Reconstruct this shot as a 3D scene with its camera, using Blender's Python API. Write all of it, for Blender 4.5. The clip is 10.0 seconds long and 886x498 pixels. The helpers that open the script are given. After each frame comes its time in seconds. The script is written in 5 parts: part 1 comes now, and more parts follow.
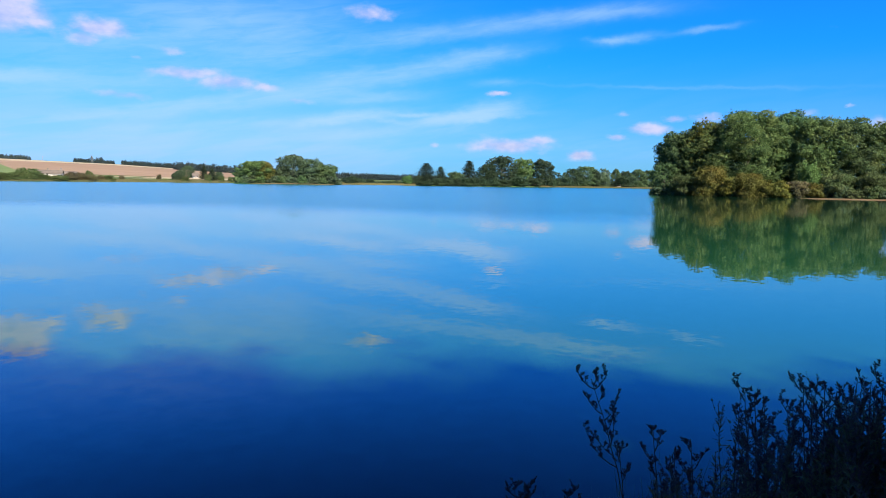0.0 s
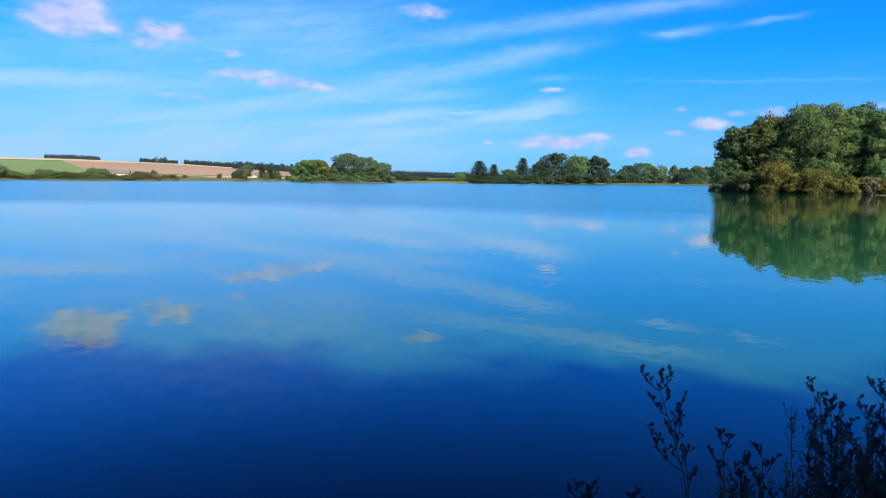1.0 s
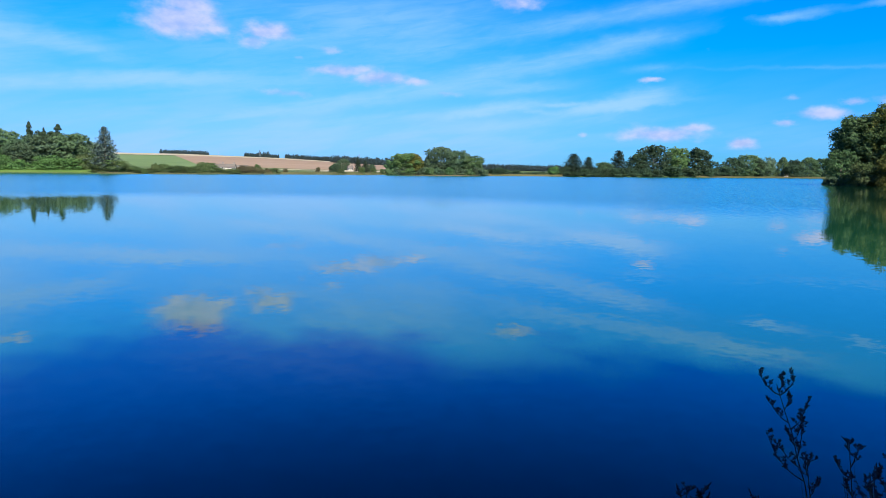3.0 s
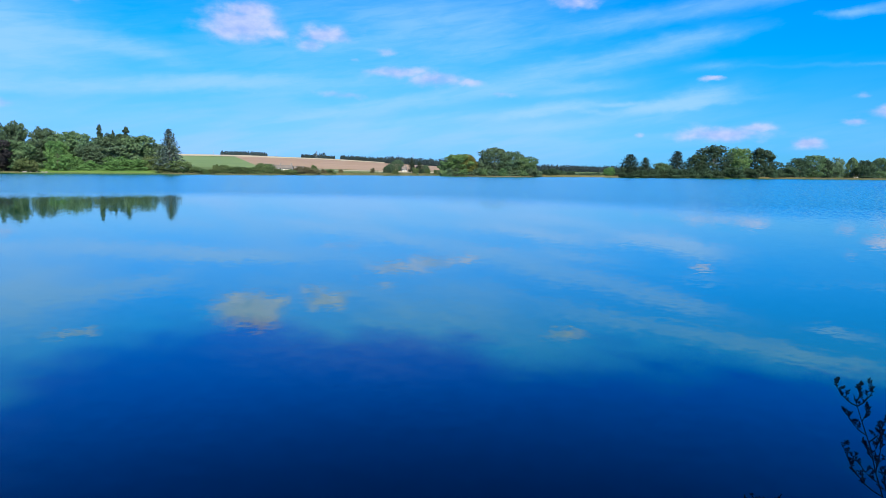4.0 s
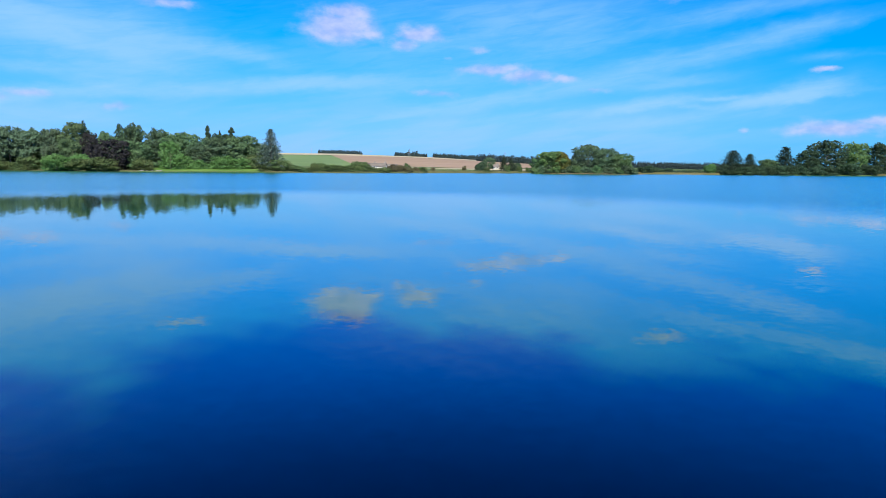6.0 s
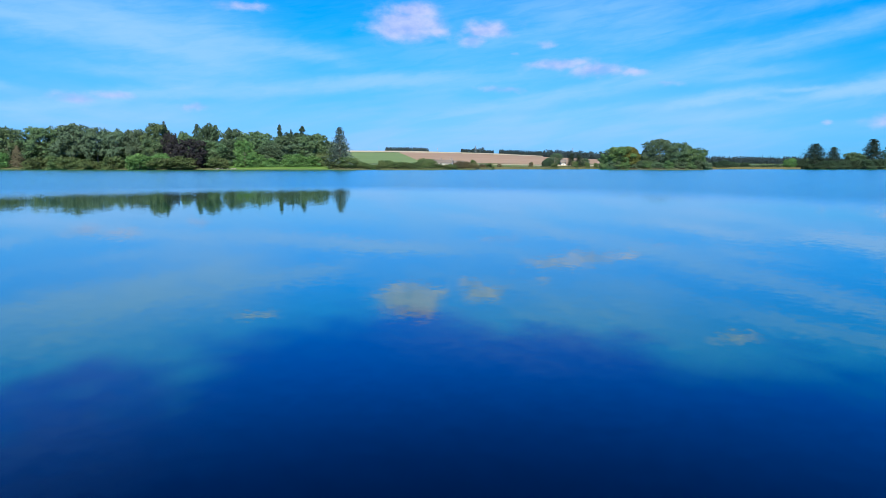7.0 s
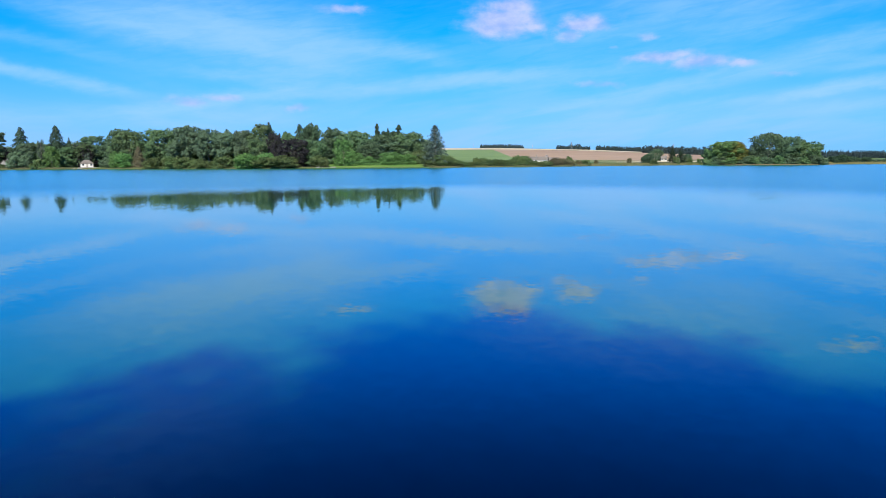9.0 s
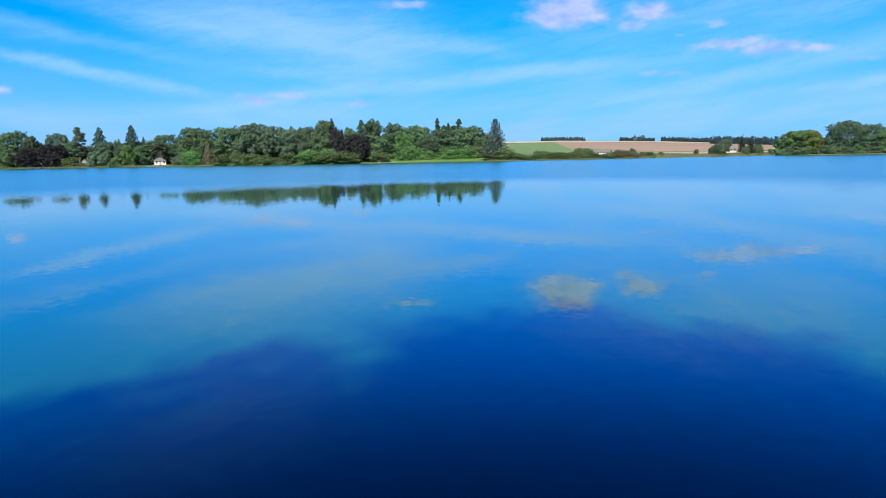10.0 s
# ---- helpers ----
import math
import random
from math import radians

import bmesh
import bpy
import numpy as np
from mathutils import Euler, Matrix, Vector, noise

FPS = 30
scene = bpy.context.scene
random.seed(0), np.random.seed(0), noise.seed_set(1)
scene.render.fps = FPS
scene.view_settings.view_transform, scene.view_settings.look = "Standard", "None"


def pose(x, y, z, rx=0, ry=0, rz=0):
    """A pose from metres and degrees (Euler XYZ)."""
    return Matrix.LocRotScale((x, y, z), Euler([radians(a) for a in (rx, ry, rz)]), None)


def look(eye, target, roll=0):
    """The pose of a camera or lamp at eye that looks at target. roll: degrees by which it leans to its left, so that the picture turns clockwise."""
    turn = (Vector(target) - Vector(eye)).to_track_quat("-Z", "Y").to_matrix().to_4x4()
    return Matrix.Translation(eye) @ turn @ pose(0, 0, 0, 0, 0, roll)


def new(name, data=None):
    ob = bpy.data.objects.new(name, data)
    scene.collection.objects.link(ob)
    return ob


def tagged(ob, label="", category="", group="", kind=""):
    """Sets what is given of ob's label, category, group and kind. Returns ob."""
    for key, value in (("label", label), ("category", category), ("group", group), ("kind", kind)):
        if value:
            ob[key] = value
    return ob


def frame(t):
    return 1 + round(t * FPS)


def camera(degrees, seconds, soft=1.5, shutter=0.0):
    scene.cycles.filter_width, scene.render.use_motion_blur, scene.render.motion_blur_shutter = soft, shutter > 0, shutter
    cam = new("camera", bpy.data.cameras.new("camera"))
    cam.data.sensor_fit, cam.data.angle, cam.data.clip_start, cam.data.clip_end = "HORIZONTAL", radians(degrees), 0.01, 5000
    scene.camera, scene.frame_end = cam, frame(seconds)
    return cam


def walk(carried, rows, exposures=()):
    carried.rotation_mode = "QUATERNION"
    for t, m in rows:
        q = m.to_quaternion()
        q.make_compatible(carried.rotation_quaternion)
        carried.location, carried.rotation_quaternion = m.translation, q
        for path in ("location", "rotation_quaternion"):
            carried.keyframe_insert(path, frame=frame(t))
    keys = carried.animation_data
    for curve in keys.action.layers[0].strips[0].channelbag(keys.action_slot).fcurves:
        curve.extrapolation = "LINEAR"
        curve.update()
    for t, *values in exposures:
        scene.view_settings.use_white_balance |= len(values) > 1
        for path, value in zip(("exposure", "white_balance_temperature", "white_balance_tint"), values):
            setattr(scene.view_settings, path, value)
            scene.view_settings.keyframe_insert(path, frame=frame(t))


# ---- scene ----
# A lake seen from its bank: the camera turns on the spot, held out at arm's length.
# Plan: x to the right, y over the water, z up from the water's surface; places on the far
# shore are given by their bearing (degrees, to the left of y) and their distance.
EYE, ARM = 2.3, 0.52
cam = camera(66.3, 10.0, soft=0.5)
TURNS = [
    (0.0, -0.01, -5.60, -0.95),
    (0.5, 2.15, -5.72, -0.76),
    (1.0, 4.45, -5.86, -0.69),
    (1.5, 6.20, -5.97, -0.73),
    (2.0, 8.06, -6.17, -0.53),
    (2.5, 9.98, -6.39, -0.59),
    (4.0, 16.68, -6.48, -0.62),
    (4.5, 18.49, -6.47, -0.75),
    (5.0, 20.46, -6.42, -0.45),
    (6.5, 26.90, -6.95, -0.37),
    (7.0, 29.89, -7.06, -0.04),
    (7.5, 31.93, -7.15, -0.08),
    (8.0, 33.96, -7.02, -0.04),
    (8.5, 35.83, -7.12, 0.15),
    (9.0, 37.79, -7.26, 0.37),
    (9.5, 39.32, -7.84, 0.77),
    (10.0, 42.82, -7.70, 1.06),
]
walk(cam, [(t, pose(-ARM * math.sin(radians(yaw)), ARM * math.cos(radians(yaw)) - ARM, EYE, 90 + pitch, roll, yaw))
           for t, yaw, pitch, roll in TURNS],
     [(0.0, 1.38, 6850, 11), (2.0, 1.33, 6450, 9), (4.5, 1.27, 5980, 5), (7.0, 1.22, 5950, 5), (10.0, 1.26, 6000, 5)])

# ---- light ----
SUN_AZ, SUN_EL = -145.0, 38.0
sun = new("sun", bpy.data.lights.new("sun", "SUN"))
sun.data.energy, sun.data.angle, sun.data.color = 5.0, radians(1.5), (1.0, 0.94, 0.82)
sun.matrix_world = look((-math.sin(radians(SUN_AZ)) * 60, math.cos(radians(SUN_AZ)) * 60, 60 * math.tan(radians(SUN_EL))), (0, 0, 0))

world = bpy.data.worlds.new("sky")
scene.world = world
world.use_nodes = True
WT = world.node_tree
WT.nodes.clear()


class Nodes:
    """Short hand for wiring a node tree."""

    def __init__(self, tree):
        self.tree = tree

    def add(self, kind, *values, out=0, **props):
        n = self.tree.nodes.new(kind)
        for k, v in props.items():
            setattr(n, k, v)
        for i, v in enumerate(values):
            self.put(n.inputs[i], v)
        return n.outputs[out]

    def put(self, socket, v):
        if v is None:
            return
        if isinstance(v, bpy.types.NodeSocket):
            self.tree.links.new(v, socket)
        else:
            socket.default_value = v

    def math(self, op, a, b=0.0, c=0.0, clamp=False):
        return self.add("ShaderNodeMath", a, b, c, operation=op, use_clamp=clamp)

    def ramp(self, v, lo, hi, a=0.0, b=1.0, smooth=True):
        return self.add("ShaderNodeMapRange", v, lo, hi, a, b, interpolation_type="SMOOTHSTEP" if smooth else "LINEAR")

    def mix(self, f, a, b, blend="MIX"):
        n = self.tree.nodes.new("ShaderNodeMix")
        n.data_type, n.blend_type = "RGBA", blend
        for i, v in ((0, f), (6, a), (7, b)):
            self.put(n.inputs[i], v)
        return n.outputs[2]

    def noise(self, vec, scale, detail=3.0, rough=0.5, color=False, distort=0.0):
        n = self.tree.nodes.new("ShaderNodeTexNoise")
        self.put(n.inputs["Vector"], vec)
        for k, v in (("Scale", scale), ("Detail", detail), ("Roughness", rough), ("Distortion", distort)):
            n.inputs[k].default_value = v
        return n.outputs["Color" if color else "Fac"]

    def xyz(self, x, y, z=0.0):
        return self.add("ShaderNodeCombineXYZ", x, y, z)


W = Nodes(WT)
sky_tex = WT.nodes.new("ShaderNodeTexSky")
sky_tex.sky_type, sky_tex.sun_disc = "NISHITA", False
sky_tex.sun_elevation, sky_tex.sun_rotation = radians(SUN_EL), radians(-SUN_AZ)
sky_tex.air_density, sky_tex.dust_density, sky_tex.ozone_density = 1.0, 0.3, 3.0
direction = W.add("ShaderNodeVectorMath", WT.nodes.new("ShaderNodeTexCoord").outputs["Generated"], operation="NORMALIZE")
sep = WT.nodes.new("ShaderNodeSeparateXYZ")
WT.links.new(direction, sep.inputs[0])
AZ = W.math("MULTIPLY", W.math("ARCTAN2", W.math("MULTIPLY", sep.outputs[0], -1.0), sep.outputs[1]), 57.2958)
EL = W.math("MULTIPLY", W.math("ARCSINE", sep.outputs[2]), 57.2958)
# billows for the small clouds, long streaks for the thin high ones
billow = W.noise(W.xyz(AZ, W.math("MULTIPLY", EL, 1.8)), 0.5, 4, 0.5)
edge = W.noise(W.xyz(W.math("MULTIPLY", AZ, 1.0), W.math("MULTIPLY", EL, 1.6), 7.0), 0.5, 5, 0.6, color=True)
fibre = W.noise(W.xyz(W.math("MULTIPLY", AZ, 0.3), W.math("MULTIPLY_ADD", AZ, 0.22, W.math("MULTIPLY", EL, 1.6)), 2.0), 1.1, 5, 0.6, distort=0.6)
esep = W.tree.nodes.new("ShaderNodeSeparateXYZ")
WT.links.new(edge, esep.inputs[0])
AZ_B = W.math("ADD", AZ, W.math("MULTIPLY_ADD", esep.outputs[0], 2.0, -1.0))
EL_B = W.math("ADD", EL, W.math("MULTIPLY_ADD", esep.outputs[1], 0.8, -0.4))
AZ_S = W.math("ADD", AZ, W.math("MULTIPLY_ADD", esep.outputs[0], 3.0, -1.5))
EL_S = W.math("ADD", EL, W.math("MULTIPLY_ADD", esep.outputs[2], 0.7, -0.35))
side = W.ramp(AZ, 38.0, 56.0)
EL_R, EL_L = W.math("MULTIPLY_ADD", AZ, 0.15, EL), W.math("MULTIPLY_ADD", AZ, -0.10, EL)
streak_r = W.noise(W.xyz(W.math("MULTIPLY", AZ, 0.17), EL_R, 3.0), 0.8, 4, 0.5, distort=0.3)
streak_l = W.noise(W.xyz(W.math("MULTIPLY", AZ, 0.20), EL_L, 5.0), 0.55, 4, 0.5, distort=0.3)
streak = W.add("ShaderNodeMapRange", side, 0.0, 1.0, streak_r, streak_l)
streak_wide = W.noise(W.xyz(W.math("MULTIPLY", AZ, 0.10), W.math("MULTIPLY", EL, 0.4), 11.0), 0.8, 3, 0.5)
total = {"cumulus": None, "wisp": None, "brush": None}


def blob(kind, az, el, wide, high, amount, tilt):
    u, v = {"cumulus": (AZ_B, EL_B), "wisp": (AZ, EL), "brush": (AZ_S, EL_S)}[kind]
    du, dv = W.math("SUBTRACT", u, az), W.math("SUBTRACT", v, el)
    if tilt:
        dv = W.math("MULTIPLY_ADD", du, tilt, dv)
    a, b = W.math("MULTIPLY", du, 1 / wide), W.math("MULTIPLY", dv, 1 / high)
    q = W.math("MULTIPLY_ADD", a, a, W.math("MULTIPLY", b, b))
    m = W.math("MULTIPLY", W.math("EXPONENT", W.math("MULTIPLY", q, -1.0)), amount)
    total[kind] = m if total[kind] is None else W.math("MAXIMUM" if kind == "cumulus" else "ADD", total[kind], m)


def cumulus(az, el, wide, high, amount):
    blob("cumulus", az, el, wide * 1.18, high * 1.22, amount, 0.0)


def brush(az, el, wide, high, amount, tilt=0.0):
    blob("brush", az, el, wide, high, amount, tilt)


def wisp(az, el, wide, high, amount, tilt=0.0):
    blob("wisp", az, el, wide, high, amount, tilt)


cumulus(32.8, 11.2, 2.8, 1.15, 1.05)
cumulus(32.2, 12.3, 1.8, 0.75, 1.0)
cumulus(34.0, 10.67, 1.57, 0.69, 0.9)
cumulus(30.5, 10.67, 1.2, 0.43, 0.77)
cumulus(26.5, 10.8, 2.2, 0.6, 0.92)
cumulus(27.3, 10.09, 1.2, 0.61, 0.75)
cumulus(20.6, 8.08, 2.77, 0.44, 0.79)
cumulus(17.3, 7.55, 2.09, 0.61, 0.83)
cumulus(14.6, 7.37, 1.44, 0.34, 0.65)
cumulus(25.1, 6.13, 2.21, 0.36, 0.63)
cumulus(21.5, 9.66, 0.81, 0.3, 0.57)
cumulus(24.0, 8.86, 0.47, 0.19, 0.43)
cumulus(45.7, 12.19, 2.26, 0.37, 0.72)
cumulus(58.0, 4.85, 1.89, 0.41, 0.73)
cumulus(55.2, 5.09, 1.9, 0.38, 0.67)
cumulus(49.6, 4.46, 1.28, 0.35, 0.65)
cumulus(-5.4, 3.14, 3.09, 0.56, 0.92)
cumulus(-7.7, 3.54, 1.3, 0.37, 0.77)
cumulus(-11.3, 2.42, 1.09, 0.37, 1.1)
cumulus(-16.9, 4.46, 1.9, 0.4, 0.85)
cumulus(-14.3, 3.88, 0.8, 0.27, 0.79)
cumulus(-18.6, 5.32, 0.76, 0.26, 0.79)
cumulus(-21.0, 5.24, 1.23, 0.43, 0.7)
cumulus(-14.9, 5.71, 0.79, 0.27, 0.53)
cumulus(-27.6, 5.54, 0.87, 0.32, 0.58)
cumulus(-30.5, 5.95, 0.36, 0.16, 0.53)
cumulus(-32.5, 4.43, 1.14, 0.51, 0.77)
cumulus(6.2, 13.34, 1.74, 0.51, 0.77)
cumulus(-4.4, 7.31, 0.79, 0.18, 0.79)
cumulus(0.7, 3.1, 0.49, 0.2, 0.53)
cumulus(12.1, 6.32, 1.17, 0.27, 0.53)
cumulus(75.2, 5.12, 0.8, 0.35, 0.7)
brush(-2.8, 5.75, 2.9, 0.6, 2.2, 0.168)
brush(-0.2, 5.2, 2.82, 0.41, 1.0, 0.134)
brush(-4.9, 5.54, 2.33, 0.27, 0.6, 0.057)
brush(7.7, 5.26, 3.23, 0.41, 1.3, 0.128)
brush(10.5, 4.72, 1.82, 0.32, 0.6, 0.231)
brush(2.7, 5.56, 1.59, 0.18, 0.9, 0.041)
brush(4.5, 5.02, 1.59, 0.23, 0.5, -0.173)
brush(-14.7, 11.44, 1.9, 0.34, 0.4, 0.102)
brush(-13.6, 11.39, 1.32, 0.21, 0.5, -0.03)
brush(-20.5, 11.91, 1.86, 0.2, 0.4, 0.082)
brush(-0.6, 9.83, 5.11, 0.71, 0.62, 0.176)
brush(6.4, 8.32, 5.53, 0.71, 0.55, 0.129)
brush(-4.3, 10.48, 2.77, 0.4, 0.3, 0.098)
brush(-6.5, 12.81, 7.72, 0.56, 0.55, 0.104)
brush(-12.8, 13.43, 4.83, 0.42, 0.35, 0.012)
brush(4.1, 11.48, 6.45, 0.61, 0.4, 0.152)
brush(-4.4, 8.21, 1.58, 0.27, 0.35, 0.054)
brush(-19.5, 7.67, 9.93, 0.13, 0.16, -0.038)
brush(14.5, 9.71, 2.62, 0.6, 0.2, 0.158)
brush(15.8, 6.38, 8.22, 0.48, 0.5, 0.138)
brush(23.7, 4.97, 6.7, 0.46, 0.6, 0.14)
brush(28.6, 6.61, 5.41, 0.88, 0.4, 0.08)
brush(18.4, 4.2, 9.28, 0.44, 0.45, 0.103)
brush(4.5, 4.05, 8.83, 0.42, 0.4, 0.051)
brush(6.4, 6.75, 3.7, 0.36, 0.45, 0.078)
brush(6.8, 7.19, 2.31, 0.27, 0.3, -0.066)
wisp(23.2, 10.7, 12.87, 2.42, 0.34, 0.142)
wisp(14.5, 11.41, 6.95, 2.11, 0.2, 0.066)
wisp(21.8, 2.63, 19.9, 1.04, 0.36, 0.054)
wisp(-10.1, 2.87, 21.89, 0.83, 0.22, 0.009)
brush(52.1, 9.81, 8.45, 1.8, 0.75, -0.161)
brush(50.5, 7.82, 4.54, 1.44, 0.7, -0.208)
brush(59.3, 10.81, 6.1, 1.53, 0.6, -0.095)
brush(54.6, 6.86, 4.33, 0.41, 0.4, -0.075)
brush(47.1, 9.66, 3.87, 2.11, 0.35, -0.052)
brush(42.2, 9.08, 4.03, 0.69, 0.5, -0.067)
brush(39.5, 8.54, 2.73, 0.44, 0.4, -0.172)
brush(44.9, 7.61, 2.66, 0.43, 0.25, 0.13)
brush(42.3, 6.14, 9.87, 0.49, 0.8, 0.079)
brush(52.3, 5.58, 4.94, 0.51, 0.75, 0.099)
brush(57.1, 4.68, 4.24, 0.37, 0.6, 0.146)
brush(34.0, 6.92, 5.57, 0.45, 0.6, 0.063)
brush(60.8, 4.13, 3.6, 0.36, 0.5, 0.074)
brush(51.9, 4.44, 1.66, 0.34, 0.4, 0.133)
brush(69.1, 6.59, 5.5, 0.4, 1.25, -0.183)
brush(65.4, 5.8, 2.36, 0.38, 0.6, -0.137)
brush(73.0, 7.4, 2.39, 0.31, 0.5, -0.116)
brush(69.3, 8.96, 7.25, 0.47, 0.35, -0.182)
brush(74.2, 9.59, 3.95, 0.74, 0.4, -0.146)
brush(63.8, 10.44, 6.32, 0.81, 0.3, -0.155)
brush(58.9, 10.24, 8.37, 1.08, 0.35, -0.166)
wisp(53.6, 3.66, 16.76, 0.86, 0.4, 0.024)
wisp(68.3, 3.55, 15.9, 0.83, 0.35, 0.006)
wisp(22.0, 12.5, 13.0, 4.0, 0.3)
wisp(20.0, 6.0, 16.0, 3.0, 0.22, 0.08)
wisp(60.0, 19.0, 13.0, 5.0, 0.14, -0.2)
wisp(57.0, 11.0, 11.0, 4.0, 0.38, -0.1)
body = W.math("MULTIPLY", W.ramp(W.math("ADD", W.math("MULTIPLY_ADD", billow, 0.9, -0.45), total["cumulus"]), 0.17, 0.95), 0.88)
load = W.math("MULTIPLY", W.math("ADD", total["wisp"], total["brush"]), W.ramp(streak, 0.3, 0.64, 0.65, 1.1))
load = W.math("MULTIPLY", load, W.ramp(fibre, 0.3, 0.7, 0.72, 1.15))
load = W.math("MULTIPLY", load, W.ramp(streak_wide, 0.3, 0.65, 0.85, 1.1))
thin = W.math("MULTIPLY", W.math("SUBTRACT", 1.0, W.math("EXPONENT", W.math("MULTIPLY", load, -1.1))), 0.85)
veil = W.math("MULTIPLY", W.ramp(EL, 0.0, 11.0, 0.8, 0.0), W.ramp(streak, 0.35, 0.65, 0.8, 1.1))
veil = W.math("MULTIPLY", veil, W.ramp(AZ, -8.0, 14.0, 0.4, 1.0))
# the deep, saturated blue of clear northern air, paler towards the horizon
tint = W.mix(W.ramp(EL, 0.0, 12.0), (0.08, 0.53, 1.1, 1), (0.01, 0.69, 1.9, 1))
tint = W.mix(W.ramp(EL, 11.0, 18.0), tint, (0.01, 0.68, 2.2, 1))
tint = W.mix(W.ramp(EL, 16.0, 30.0), tint, (0.01, 0.16, 0.98, 1))
tint = W.mix(W.ramp(EL, 36.0, 58.0), tint, (0.5, 0.6, 0.9, 1))
SKY = 0.053
sky_lit = W.mix(1.0, W.mix(1.0, sky_tex.outputs[0], tint, "MULTIPLY"), (SKY, SKY, SKY, 1), "MULTIPLY")
sky_lit = W.mix(veil, sky_lit, (0.15, 0.254, 0.442, 1))
sky_lit = W.mix(thin, sky_lit, (0.18, 0.286, 0.488, 1))
cloud_col = W.mix(W.ramp(billow, 0.3, 0.7), (0.17, 0.212, 0.36, 1), (0.28, 0.285, 0.39, 1))
sky_lit = W.mix(body, sky_lit, cloud_col)
bg = WT.nodes.new("ShaderNodeBackground")
WT.links.new(sky_lit, bg.inputs[0])
bg.inputs[1].default_value = 1.0
WT.links.new(bg.outputs[0], WT.nodes.new("ShaderNodeOutputWorld").inputs[0])


# ---- materials ----
def material(name, rough=0.8, spec=0.3):
    m = bpy.data.materials.new(name)
    m.use_nodes = True
    b = m.node_tree.nodes["Principled BSDF"]
    b.inputs["Roughness"].default_value, b.inputs["Specular IOR Level"].default_value = rough, spec
    return m, Nodes(m.node_tree), b


def place_of(N):
    return N.tree.nodes.new("ShaderNodeNewGeometry").outputs["Position"]


def foliage(name, dark, light, odd, glow=0.4):
    """Leaves: each one its own tone, with broader patches of a second tone through the crown."""
    m, N, b = material(name, 0.6, 0.12)
    geo = N.tree.nodes.new("ShaderNodeNewGeometry")
    own = N.tree.nodes.new("ShaderNodeObjectInfo").outputs["Random"]
    c = N.mix(geo.outputs["Random Per Island"], (*dark, 1), (*light, 1))
    patch = N.ramp(N.noise(geo.outputs["Position"], 0.22, 3, 0.6), 0.45, 0.72)
    c = N.mix(N.math("MULTIPLY", patch, 0.6), c, (*odd, 1))
    c = N.add("ShaderNodeHueSaturation", N.math("MULTIPLY_ADD", own, 0.03, 0.485), 1.0, N.math("MULTIPLY_ADD", own, 0.35, 0.82), 1.0, c)
    N.put(b.inputs["Base Color"], c)
    t = N.add("ShaderNodeBsdfTranslucent", c)
    mix = N.tree.nodes.new("ShaderNodeMixShader")
    mix.inputs[0].default_value = glow
    N.tree.links.new(b.outputs[0], mix.inputs[1])
    N.tree.links.new(t, mix.inputs[2])
    N.tree.links.new(mix.outputs[0], N.tree.nodes["Material Output"].inputs[0])
    return m


def earthy(name, a, b_, c, scale, fine, rough=0.9, bump=0.3):
    """A surface with broad patches, a fine grain and some relief."""
    m, N, b = material(name, rough, 0.2)
    p = place_of(N)
    col = N.mix(N.ramp(N.noise(p, scale, 4, 0.6), 0.35, 0.65), (*a, 1), (*b_, 1))
    col = N.mix(N.math("MULTIPLY", N.ramp(N.noise(p, fine, 5, 0.65), 0.45, 0.75), 0.7), col, (*c, 1))
    N.put(b.inputs["Base Color"], col)
    bm_ = N.tree.nodes.new("ShaderNodeBump")
    bm_.inputs["Strength"].default_value = bump
    N.tree.links.new(N.noise(p, fine, 5, 0.7), bm_.inputs["Height"])
    N.tree.links.new(bm_.outputs[0], b.inputs["Normal"])
    return m


